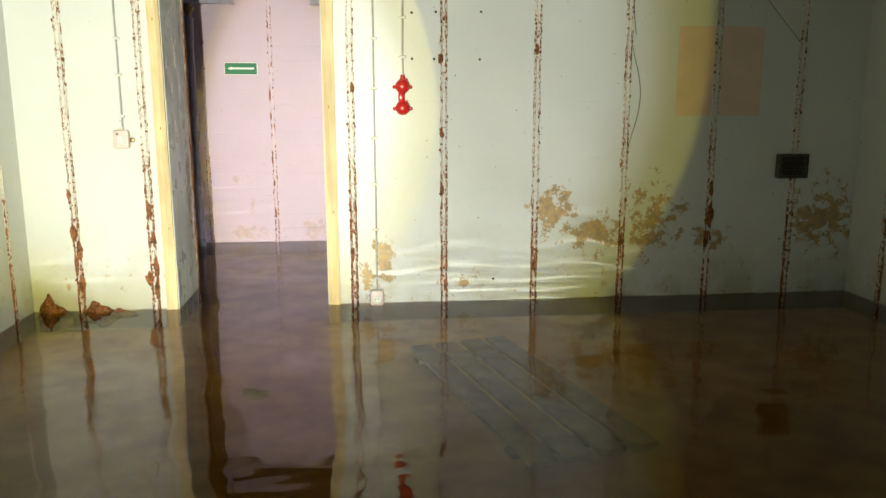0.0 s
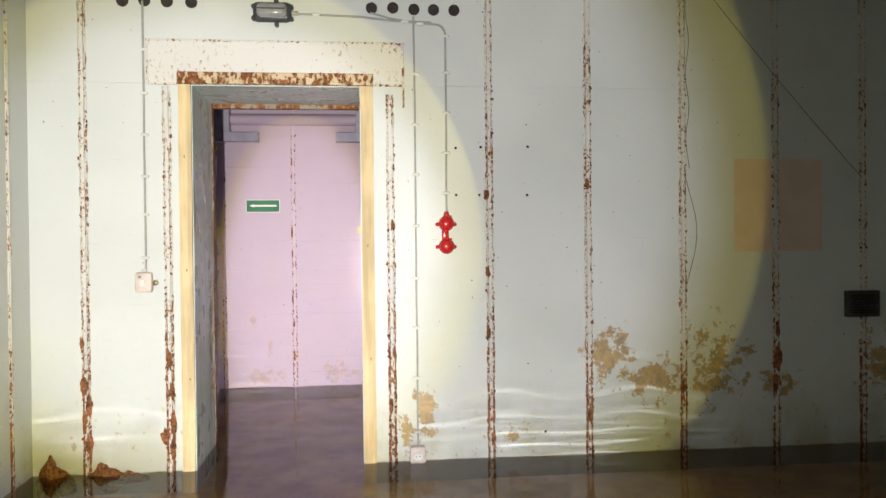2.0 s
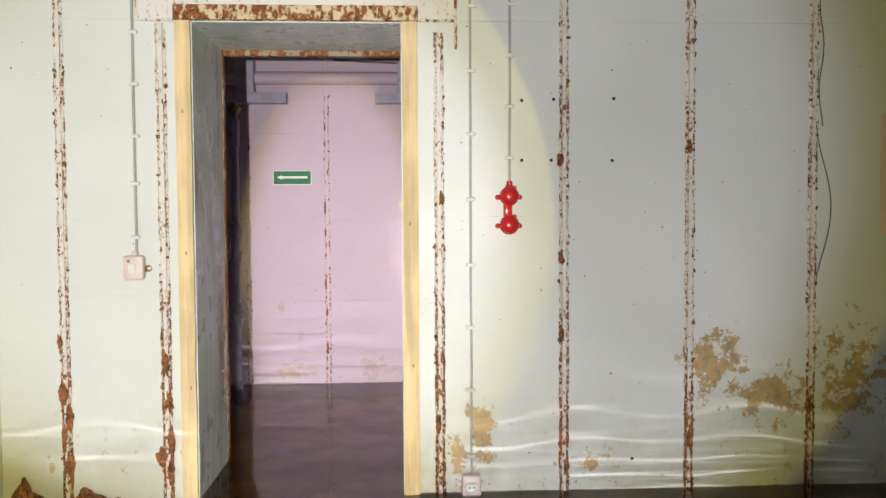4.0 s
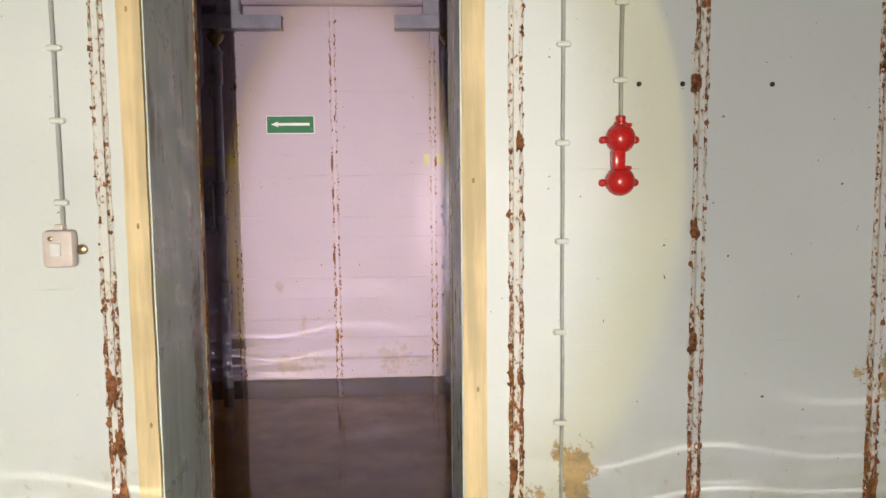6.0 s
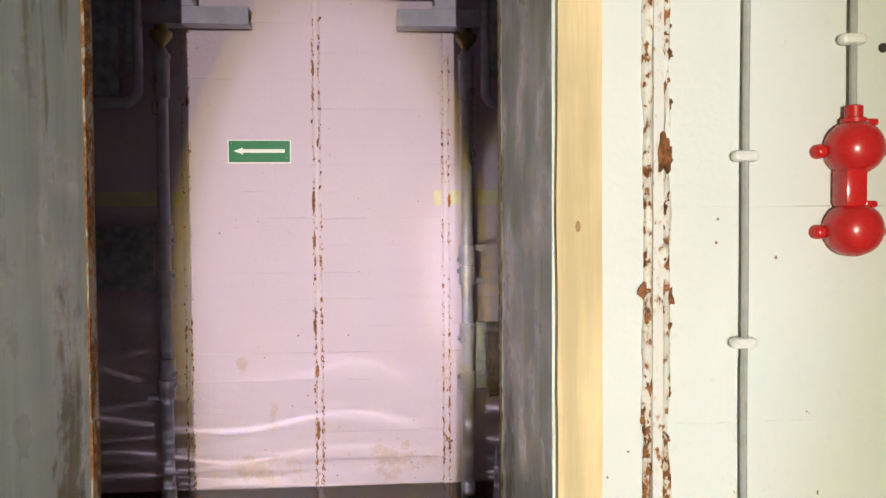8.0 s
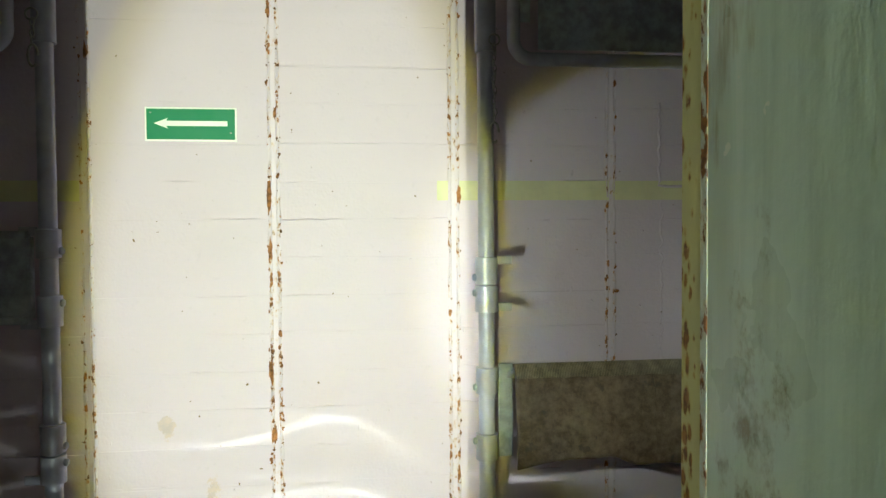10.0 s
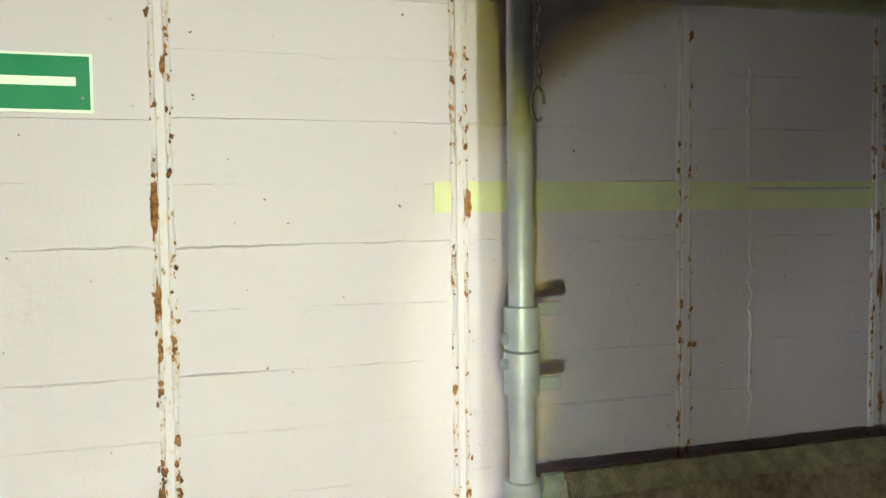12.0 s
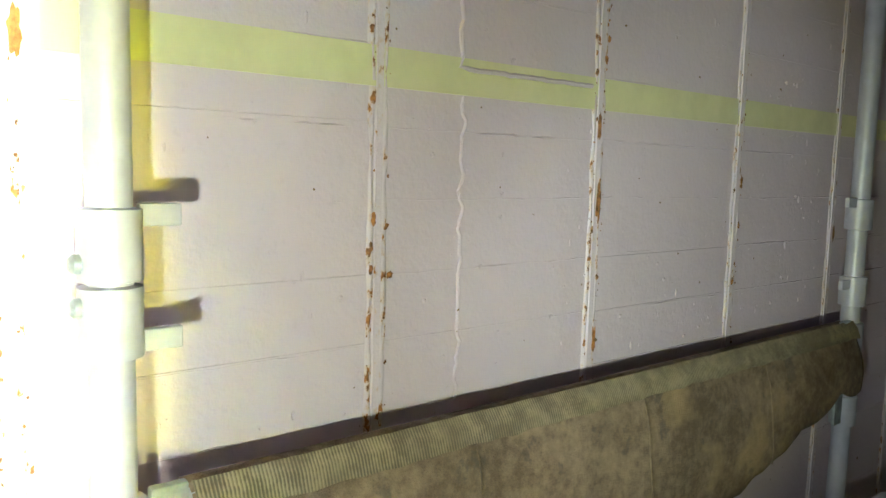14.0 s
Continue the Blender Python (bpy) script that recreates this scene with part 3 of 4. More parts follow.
for k, (x, z, w, h) in enumerate(((-1.022, 0.70, 0.02, 0.05), (-0.998, 0.6, 0.016, 0.06), (-1.02, 0.52, 0.013, 0.05), (-1.0, 0.40, 0.02, 0.05), (-1.03, 0.92, 0.012, 0.03),
                                  (-0.592, 0.66, 0.018, 0.045), (-0.585, 0.5, 0.017, 0.06), (-0.628, 0.43, 0.02, 0.045), (-0.588, 0.36, 0.014, 0.06), (-0.605, 0.82, 0.014, 0.05),
                                  (1.046, 1.66, 0.016, 0.03), (1.05, 1.25, 0.014, 0.028), (1.072, 0.36, 0.012, 0.035), (1.052, 0.92, 0.012, 0.03),
                                  (1.605, 0.46, 0.018, 0.04), (1.598, 1.72, 0.012, 0.03), (2.683, 0.74, 0.024, 0.07), (2.67, 0.6, 0.016, 0.06), (2.685, 0.9, 0.012, 0.05), (2.132, 0.6, 0.012, 0.04), (0.528, 0.55, 0.012, 0.04), (0.545, 1.5, 0.01, 0.03))):
    bloom(x, z, w, h, k * 1.7, wall_north)
for k, (x, z, w, h) in enumerate(((0.408, 1.5, 0.008, 0.034), (0.928, 1.186, 0.007, 0.008), (-0.176, 2.07, 0.008, 0.035), (-0.18, 1.5, 0.008, 0.06), (-0.178, 1.33, 0.007, 0.04), (-0.18, 0.96, 0.009, 0.05), (-0.172, 0.76, 0.01, 0.035), (-0.17, 0.5, 0.009, 0.05),
                                  (-0.708, 1.93, 0.006, 0.03), (1.437, 1.3, 0.008, 0.05), (1.43, 1.45, 0.007, 0.03), (1.442, 1.02, 0.007, 0.03), (1.975, 1.35, 0.007, 0.014), (1.962, 1.1, 0.006, 0.012), (2.5, 1.2, 0.007, 0.03), (-0.16, 1.75, 0.006, 0.02), (0.92, 1.86, 0.006, 0.012))):
    bloom(x, z, w * 0.85, h * 0.85, 60 + k * 1.7, wall_far, YB)

# rusty scale heaps at the water line


def heap(x, w, h, seed):
    """A crumbled lump of scale, steep on one side, spreading at its foot."""
    bm = bmesh.new()
    bmesh.ops.create_icosphere(bm, subdivisions=4, radius=1.0)
    for v in bm.verts:
        p = v.co.copy()
        f = 1 + 0.45 * noise.noise(p * 1.7 + Vector((seed, 0, 0))) + 0.16 * noise.noise(p * 6 + Vector((0, seed, 0)))
        spread = 1.25 - 0.75 * max(0.0, p.z) ** 0.7
        v.co = Vector((x + (p.x * spread - 0.25 * max(0.0, p.z)) * w * f, YA - 0.014 + p.y * 0.04 * f, WATER - 0.02 + p.z * h * f))
    return part("rust_lump", bm, m_mud)


for x, w, h, s in ((-1.17, 0.075, 0.1, 1.0), (-0.92, 0.08, 0.065, 4.0), (-0.79, 0.06, 0.03, 9.0)):
    tagged(heap(x, w, h, s), "brown lump of rust scale against the wall at the water line", "rust scale", "rust lumps at the wall")

# ---- things of the first room, on the door wall ----


def conduit(points, clips, label, x_clip=True):
    ob = thing("conduit", points[0], label, "conduit")
    smooth(part("pipe", tube(bmesh.new(), points, 0.0054, 8), m_conduit, ob))
    for x, z in clips:
        bm = bmesh.new()
        box(bm, x - 0.021, x + 0.021, YA - 0.021, YA, z - 0.0085, z + 0.0085, 0.0078)
        part("clip", bm, m_white, ob, "small cream saddle clip")
    return ob


def wavy(x, z0, z1, y=YA - 0.012, n=24, k=0.0):
    return [(x + 0.003 * noise.noise(Vector((x * 3 + k, 0, (z0 + (z1 - z0) * i / n) * 3))), y, z0 + (z1 - z0) * i / n) for i in range(n + 1)]


conduit(wavy(-0.712, 1.27, 2.65), [(-0.709, 2.404), (-0.711, 2.183), (-0.711, 1.972), (-0.711, 1.76), (-0.713, 1.567), (-0.715, 1.346)], "thin painted conduit running down to the light switch")
conduit(wavy(0.667, 0.31, 2.6), [(0.675, 2.298), (0.670, 2.031), (0.669, 1.769), (0.667, 1.497), (0.666, 1.22), (0.662, 0.958), (0.663, 0.692), (0.664, 0.406)], "thin painted conduit running down to the water-level socket")
conduit(wavy(0.832, 1.56, 2.5) + arc(0.782, 2.51, YA - 0.012, 0.05, 0, 90) + [(0.7, YA - 0.012, 2.565), (0.55, YA - 0.012, 2.585), (0.44, YA - 0.012, 2.615)], [(0.836, 2.307), (0.833, 2.095), (0.833, 1.883), (0.83, 1.67), (0.834, 2.5), (0.7, 2.562)], "thin painted conduit running down to the red alarm bell")
conduit([(0.06, YA - 0.012, 2.6), (0.2, YA - 0.012, 2.597), (0.4, YA - 0.012, 2.592), (0.55, YA - 0.012, 2.575), (0.76, YA - 0.012, 2.57)], [(0.16, 2.6), (0.62, 2.573)], "thin conduit from the bulkhead lamp to the cable holes")


def switch(x, z):
    ob = thing("light_switch", (x, YA, z), "cream surface-mounted light switch with brass screws", "switch")
    smooth(part("body", one_box(x - 0.042, x + 0.042, YA - 0.042, YA, z - 0.052, z + 0.05, 0.012), m_plastic, ob))
    part("rocker", one_box(x - 0.016, x + 0.012, YA - 0.05, YA - 0.04, z - 0.02, z + 0.016, 0.003), m_white, ob)
    part("gland", one_box(x - 0.012, x + 0.012, YA - 0.028, YA, z + 0.05, z + 0.066, 0.004), m_plastic, ob)
    smooth(part("lug", lathe(bmesh.new(), [(0.014, 0), (0.014, 0.012), (0.006, 0.016)], pose(x + 0.052, YA, z - 0.005, 90), 12), m_brass, ob, "brass fixing lug"))
    smooth(part("screw", lathe(bmesh.new(), [(0.007, 0), (0.007, 0.004), (0.003, 0.006)], pose(x - 0.015, YA - 0.041, z + 0.028, 90), 10), m_brass, ob, "brass screw"))


def socket(x, z):
    ob = thing("wall_socket", (x, YA, z), "small cream wall socket just above the water", "socket")
    smooth(part("body", one_box(x - 0.04, x + 0.04, YA - 0.045, YA, z - 0.05, z + 0.045, 0.012), m_plastic, ob))
    smooth(part("rim", lathe(bmesh.new(), [(0.024, 0), (0.024, 0.008), (0.019, 0.009), (0.018, 0.002)], pose(x, YA - 0.044, z - 0.008, 90), 18), m_white, ob))
    for dx in (-0.009, 0.009):
        part("hole", lathe(bmesh.new(), [(0.003, 0), (0.003, 0.004)], pose(x + dx, YA - 0.046, z - 0.006, 90), 8), m_dark, ob)
    for dx in (-0.046, 0.046):
        part("lug", lathe(bmesh.new(), [(0.011, 0), (0.011, 0.012), (0.006, 0.014)], pose(x + dx, YA, z, 90), 10), m_plastic, ob)


switch(-0.719, 1.222)
socket(0.664, 0.29)


def alarm(x, z):
    ob = thing("alarm_sounder", (x, YA, z), "glossy red two-chambered cast alarm box on the wall", "alarm box")
    for dz in (0.058, -0.062):
        bm = bmesh.new()
        lathe(bm, [(0.038, 0), (0.041, 0.012), (0.041, 0.024), (0.037, 0.038), (0.028, 0.049), (0.014, 0.055), (0.004, 0.056)], pose(x - 0.003, YA, z + dz, 90), 24)
        smooth(part("dome", bm, m_red, ob), 50)
        for dx in (-0.05, 0.042):
            bm = bmesh.new()
            lathe(bm, [(0.011, 0), (0.011, 0.012), (0.008, 0.018), (0.004, 0.02)], pose(x + dx, YA, z + dz - 0.004, 90), 12)
            box(bm, min(x + dx, x), max(x + dx, x), YA - 0.012, YA, z + dz - 0.013, z + dz + 0.005, 0.002)
            smooth(part("lug", bm, m_red, ob))
        part("latch", one_box(x + 0.006, x + 0.026, YA - 0.034, YA - 0.002, z + dz + 0.032, z + dz + 0.042, 0.003), m_red, ob)
    smooth(part("neck", one_box(x - 0.028, x + 0.007, YA - 0.042, YA, z - 0.03, z + 0.03, 0.008), m_red, ob))
    smooth(part("gland", lathe(bmesh.new(), [(0.018, 0), (0.018, 0.014), (0.013, 0.016), (0.013, 0.032), (0.008, 0.034)], pose(x - 0.002, YA - 0.016, z + 0.088), 14), m_red, ob))


alarm(0.832, 1.45)


def bulkhead_lamp(x, z):
    ob = thing("bulkhead_lamp", (x, YA, z), "unlit dark grey oval bulkhead lamp above the doorway", "wall lamp")
    smooth(part("body", one_box(x - 0.098, x + 0.098, YA - 0.05, YA, z - 0.052, z + 0.052, 0.024), m_lampbody, ob), 60)
    smooth(part("glass", one_box(x - 0.076, x + 0.076, YA - 0.088, YA - 0.04, z - 0.036, z + 0.036, 0.022), m_glass, ob, "dusty clear glass dome"), 60)
    for dx, dz in ((-0.095, 0.03), (0.095, 0.03), (-0.095, -0.03), (0.095, -0.03), (0.02, 0.058), (0.02, -0.06)):
        part("lug", lathe(bmesh.new(), [(0.012, 0), (0.012, 0.03), (0.008, 0.034)], pose(x + dx, YA, z + dz, 90), 10), m_lampbody, ob)
    smooth(part("gland", tube(bmesh.new(), [(x + 0.09, YA - 0.018, z), (x + 0.13, YA - 0.018, z)], 0.011, 12), m_conduit, ob))
    smooth(part("bar", tube(bmesh.new(), [(x - 0.07, YA - 0.092, z + 0.002), (x + 0.07, YA - 0.092, z + 0.002)], 0.003, 8), m_lampbody, ob))


bulkhead_lamp(-0.062, 2.602)


def cable_hole(x, z):
    ob = tagged(smooth(part("cable_hole", lathe(bmesh.new(), [(0.03, 0), (0.03, 0.006), (0.025, 0.007), (0.024, 0.003), (0.005, 0.002)], pose(x, YA, z, 90), 18), m_dark)), "dark plugged round cable hole in the wall", "cable hole", "row of cable holes")
    return ob


for x, z in ((-0.812, 2.652), (-0.704, 2.656), (-0.593, 2.653), (-0.472, 2.651), (0.447, 2.642), (0.559, 2.646), (0.67, 2.64), (0.774, 2.64), (0.883, 2.64), (3.466, 2.619), (3.553, 2.615)):
    cable_hole(x, z)


def screw_plug(x, z):
    tagged(part("screw_hole", lathe(bmesh.new(), [(0.0075, 0), (0.007, 0.003), (0.002, 0.0025)], pose(x, YA, z, 90), 9), m_dark), "small dark screw hole in the paint", "screw hole", "screw holes by the alarm")


for x, z in ((1.276, 1.918), (1.27, 1.658), (0.885, 1.66), (0.885, 1.91), (1.02, 1.915), (1.01, 1.66), (1.36, 0.38)):
    screw_plug(x, z)


def vent(x0, x1, z0, z1):
    ob = thing("wall_vent", ((x0 + x1) / 2, YA, z0), "dark dirty square metal vent plate over a seam", "vent")
    part("backing", one_box(x0 + 0.01, x1 - 0.01, YA - 0.03, YA, z0 + 0.01, z1 - 0.01), m_dark, ob)
    bm = bmesh.new()
    for a in ((x0, x1, z0, z0 + 0.02), (x0, x1, z1 - 0.02, z1), (x0, x0 + 0.02, z0 + 0.02, z1 - 0.02), (x1 - 0.02, x1, z0 + 0.02, z1 - 0.02)):
        box(bm, a[0], a[1], YA - 0.045, YA, a[2], a[3], 0.002)
    part("frame", bm, m_vent, ob)
    n = 6
    for i in range(n):
        z = z0 + 0.026 + (z1 - z0 - 0.052) * (i + 0.5) / n
        bm = bmesh.new()
        box(bm, x0 + 0.02, x1 - 0.02, -0.007, 0.007, -0.002, 0.002, 0, pose(0, YA - 0.035, z, 35))
        part("slat", bm, m_vent, ob)


vent(3.086, 3.273, 0.966, 1.112)

tagged(part("slack_wire", tube(bmesh.new(), [(2.18 + 1.01 * i / 20, YA - 0.012, 2.9 - 1.15 * i / 20 - 0.02 * math.sin(math.pi * i / 20)) for i in range(21)], 0.0018, 6), m_wire), "thin dark wire running slantwise across the wall", "wire")
tagged(part("loose_wire", tube(bmesh.new(), [(2.15 + 0.065 * math.sin(math.pi * i / 20) ** 1.5, YA - 0.016, 1.78 - 0.66 * i / 20) for i in range(21)], 0.0018, 6), m_wire), "thin loose wire bowed out beside a seam", "wire")
tagged(part("upper_wire", tube(bmesh.new(), [(2.165 + 0.01 * math.sin(i), YA - 0.016, CEIL - 1.15 * i / 20) for i in range(21)], 0.0018, 6), m_wire), "thin wire hanging along a seam", "wire")


def sunken_grate():
    ob = thing("sunken_pallet", (1.25, 3.25, SILT), "grey slatted board lying under the water", "pallet")
    at = pose(1.25, 3.25, SILT - 0.012, 0, 0, -76)
    for i in range(4):
        part("slat", one_box(-0.7, 0.7, -0.055, 0.055, 0.03, 0.048, 0.003, at @ pose(0, -0.21 + 0.14 * i, 0)), m_board, ob)
    for k in (-0.55, 0.55):
        part("runner", one_box(-0.04, 0.04, -0.28, 0.28, 0, 0.03, 0.002, at @ pose(k, 0, 0)), m_board, ob)


sunken_grate()

# thin pale salmon fields on both sides of a seam
square = thing("salmon_square", (2.7, YA, 1.34), "faint salmon square on the wall", "painted patch")
for a, b in ((2.44, 2.658), (2.702, 2.957)):
    part("field", one_box(a, b, YA - 0.0016, YA + 0.001, 1.34, 1.854), m_patch, square)
for x, z in ((DR + 0.03, 1.395), (DR + 0.04, 0.80), (DL - 0.03, 1.28), (DL - 0.02, 0.72), (DL - 0.035, 1.86)):
    k = part("knot", lathe(bmesh.new(), [(0.006, 0), (0.005, 0.0012), (0.0015, 0.0014)], pose(x, YA - 0.0215, z, 90, 0, 0) @ Matrix.Diagonal((0.7, 1.5, 1, 1)), 12), m_knot, door_frame, "dark knot in the pine")

# ---- bunk room ----


def exit_sign(x0, x1, z0, z1):
    ob = thing("exit_sign", ((x0 + x1) / 2, YB, z0), "green enamel sign with a white arrow and white edge", "sign")
    part("edge", one_box(x0 - 0.005, x1 + 0.005, YB - 0.004, YB + 0.002, z0 - 0.005, z1 + 0.005, 0.0012), m_white, ob)
    part("plate", one_box(x0, x1, YB - 0.0065, YB - 0.003, z0, z1, 0.001), m_green, ob)
    zc, y0, y1 = (z0 + z1) / 2 + 0.002, YB - 0.0085, YB - 0.006
    bm = bmesh.new()
    outline = [(x0 + 0.022, zc), (x0 + 0.062, zc + 0.0155), (x0 + 0.058, zc + 0.0075), (x1 - 0.022, zc + 0.0075), (x1 - 0.022, zc - 0.0075), (x0 + 0.058, zc - 0.0075), (x0 + 0.062, zc - 0.0155)]
    f = bm.faces.new([bm.verts.new((x, y1, z)) for x, z in outline])
    r = bmesh.ops.extrude_face_region(bm, geom=[f])
    bmesh.ops.translate(bm, vec=(0, y0 - y1, 0), verts=[v for v in r["geom"] if isinstance(v, bmesh.types.BMVert)])
    part("arrow", bm, m_white, ob, "white arrow")
    for x in (x0 + 0.012, x1 - 0.012):
        part("screw", lathe(bmesh.new(), [(0.003, 0), (0.003, 0.002), (0.001, 0.003)], pose(x, YB - 0.0065, z0 + 0.02 if x > x0 + 0.1 else z1 - 0.012, 90), 8), m_chain, ob)


exit_sign(-0.538, -0.279, 1.669, 1.761)

yellow = thing("painted_band", (0, YB, 1.51), "faded yellow-green painted stripe along the wall", "painted band")
part("stripe", one_box(-2.5, -0.735, YB - 0.0032, YB + 0.001, 1.483, 1.545), m_band, yellow)
part("stripe", one_box(0.34, 0.375, YB - 0.0032, YB + 0.001, 1.483, 1.545), m_band, yellow)
part("stripe", one_box(0.411, 4.3, YB - 0.0032, YB + 0.001, 1.483, 1.545), m_band, yellow)

YP = YB - 0.13                   # line of the bunk posts
POSTS = (-2.66, -0.777, 0.473, 2.37)


def collar(bm, x, z0, z1, r=0.034):
    lathe(bm, [(0.026, z0), (r, z0 + 0.002), (r, z1 - 0.002), (0.026, z1)], Matrix.Translation((x, YP, 0)), 22)


def post(x, collars, lugs, side):
    """A bunk post: tube jacked between floor and beam, clamps and stub lugs on it."""
    ob = thing("bunk_post", (x, YP, 0), "grey painted steel tube bunk post with clamp collars", "bunk post", "bunk posts")
    smooth(part("tube", lathe(bmesh.new(), [(0.0245, 0.0), (0.0245, 2.12)], Matrix.Translation((x, YP, 0)), 22), m_pipe, ob))
    bm = bmesh.new()
    lathe(bm, [(0.06, 0), (0.06, 0.012), (0.03, 0.02), (0.03, 0.30), (0.026, 0.31)], Matrix.Translation((x, YP, 0)), 20)
    smooth(part("foot", bm, m_galv, ob))
    bm = bmesh.new()
    lathe(bm, [(0.026, 1.92), (0.032, 1.921), (0.032, 2.08), (0.036, 2.082), (0.036, 2.1), (0.02, 2.104)], Matrix.Translation((x, YP, 0)), 22)
    smooth(part("sleeve", bm, m_pipe, ob))
    bm = bmesh.new()
    lathe(bm, [(0.016, 2.1), (0.016, 2.135), (0.022, 2.14), (0.042, 2.165), (0.046, 2.18), (0.044, 2.19), (0.026, 2.192), (0.026, 2.215)], Matrix.Translation((x, YP, 0)), 20)
    smooth(part("jack_screw", bm, m_brass, ob, "dull brass jack screw head"))
    for z0, z1, bolt in collars:
        bm = bmesh.new()
        collar(bm, x, z0, z1)
        c = smooth(part("collar", bm, m_pipe, ob))
        zb = z0 + 0.022 if bolt > 0 else z1 - 0.022
        smooth(part("bolt", lathe(bmesh.new(), [(0.008, 0), (0.011, 0.001), (0.011, 0.008), (0.007, 0.012)], pose(x - side * 0.032, YP - 0.008, zb, 0, -90 * side), 10), m_galv, c))
    for z in lugs:
        part("lug", one_box(min(x + side * 0.03, x + side * 0.078), max(x + side * 0.03, x + side * 0.078), YP - 0.006, YP + 0.006, z - 0.013, z + 0.013, 0.002), m_pipe, ob)
    return ob


post(POSTS[2], [(1.225, 1.307, 1), (1.14, 1.222, -1), (0.892, 0.975, 1), (0.69, 0.772, -1)], [1.298, 1.156], 1)
post(POSTS[1], [(1.318, 1.402, 1), (1.125, 1.215, -1), (0.765, 0.85, 1), (0.68, 0.762, -1)], [1.395, 1.132, 0.69], -1)
post(POSTS[3], [(1.225, 1.307, 1), (1.02, 1.10, -1), (0.892, 0.975, 1), (0.69, 0.772, -1)], [1.298, 1.08], -1)
post(POSTS[0], [(1.318, 1.402, 1), (1.125, 1.215, -1)], [1.395, 1.132], 1)


def head_beam(x0, x1, xh):
    """Stub channel beam on the jack screw, hung from the ceiling."""
    ob = thing("head_beam", ((x0 + x1) / 2, YP, 2.22), "grey steel channel stub above the bunk post", "beam", "head beams")
    bm = bmesh.new()
    box(bm, x0, x1, YP - 0.04, YP - 0.034, 2.215, 2.285, 0.001)
    box(bm, x0, x1, YP - 0.034, YP + 0.04, 2.279, 2.285, 0.001)
    box(bm, x0, x1, YP - 0.034, YP + 0.04, 2.215, 2.221, 0.001)
    part("channel", bm, m_pipe, ob)
    part("hanger", one_box(xh - 0.06, xh + 0.06, YP - 0.035, YP + 0.035, 2.285, CEIL2, 0.004), m_pipe, ob)
    part("hanger_plate", one_box(xh - 0.07, xh + 0.07, YP - 0.045, YP + 0.045, 2.285, 2.297, 0.002), m_pipe, ob)


head_beam(-0.95, -0.417, -0.70)
head_beam(0.185, 0.65, 0.40)
head_beam(2.15, 2.6, 2.35)

ob = thing("ceiling_pipe", (0, 6.5, 2.4), "pinkish painted pipe running under the ceiling", "pipe")
smooth(part("pipe", tube(bmesh.new(), [(-2.8, 6.62, 2.4), (0.0, 6.62, 2.4), (4.7, 6.62, 2.4)], 0.045, 18), m_wall_b, ob))
tagged(part("thin_cable", tube(bmesh.new(), [(-0.1 + 1.2 * i / 12, 6.6, 2.52 - 0.05 * i / 12) for i in range(13)], 0.006, 6), m_wire), "thin dark cable above the pipe", "cable")


def upper_bunk(xp, side, x_far):
    """Bunk folded up against its posts: bent tube rim with a galvanised sheet in it."""
    ob = thing("upper_bunk", (xp + side * 0.5, YP - 0.06, 1.88), "folded-up bunk of galvanised sheet in a bent tube rim", "bunk", "folded bunks")
    xa, xb, y = xp + side * 0.075, x_far, YP - 0.055
    r = 0.055
    pts = [(xa, y, 2.62), (xa, y, 2.2)]
    pts += [(xa + side * r * (1 - math.cos(radians(a))), y, 1.892 + r * (1 - math.sin(radians(a)))) for a in range(0, 91, 10)]
    pts += [(xb - side * r, y, 1.892)]
    pts += [(xb - side * r * (1 - math.sin(radians(a))), y, 1.892 + r * (1 - math.cos(radians(a)))) for a in range(10, 91, 10)]
    pts += [(xb, y, 2.62)]
    smooth(part("rim", tube(bmesh.new(), pts, 0.02, 12), m_pipe, ob))
    x0, x1 = sorted((xa + side * 0.085, xb - side * 0.08))
    bm = bmesh.new()
    box(bm, x0, x1, y - 0.012, y - 0.008, 1.918, 2.6, 0.001)
    part("sheet", bm, m_galv, ob, "spangled galvanised sheet")
    for xx in (xa + side * 0.075,):
        a, b = sorted((xx - side * 0.005, xx + side * 0.035))
        part("strap", one_box(a, b, y - 0.017, y - 0.013, 1.918, 2.6, 0.001), m_galv, ob)
    part("gusset", one_box(min(xa, xa + side * 0.05), max(xa, xa + side * 0.05), y - 0.002, y + 0.004, 2.0, 2.5, 0.001, None), m_galv, ob)


upper_bunk(POSTS[2], 1, POSTS[3] - 0.075)
upper_bunk(POSTS[1], -1, POSTS[0] + 0.075)


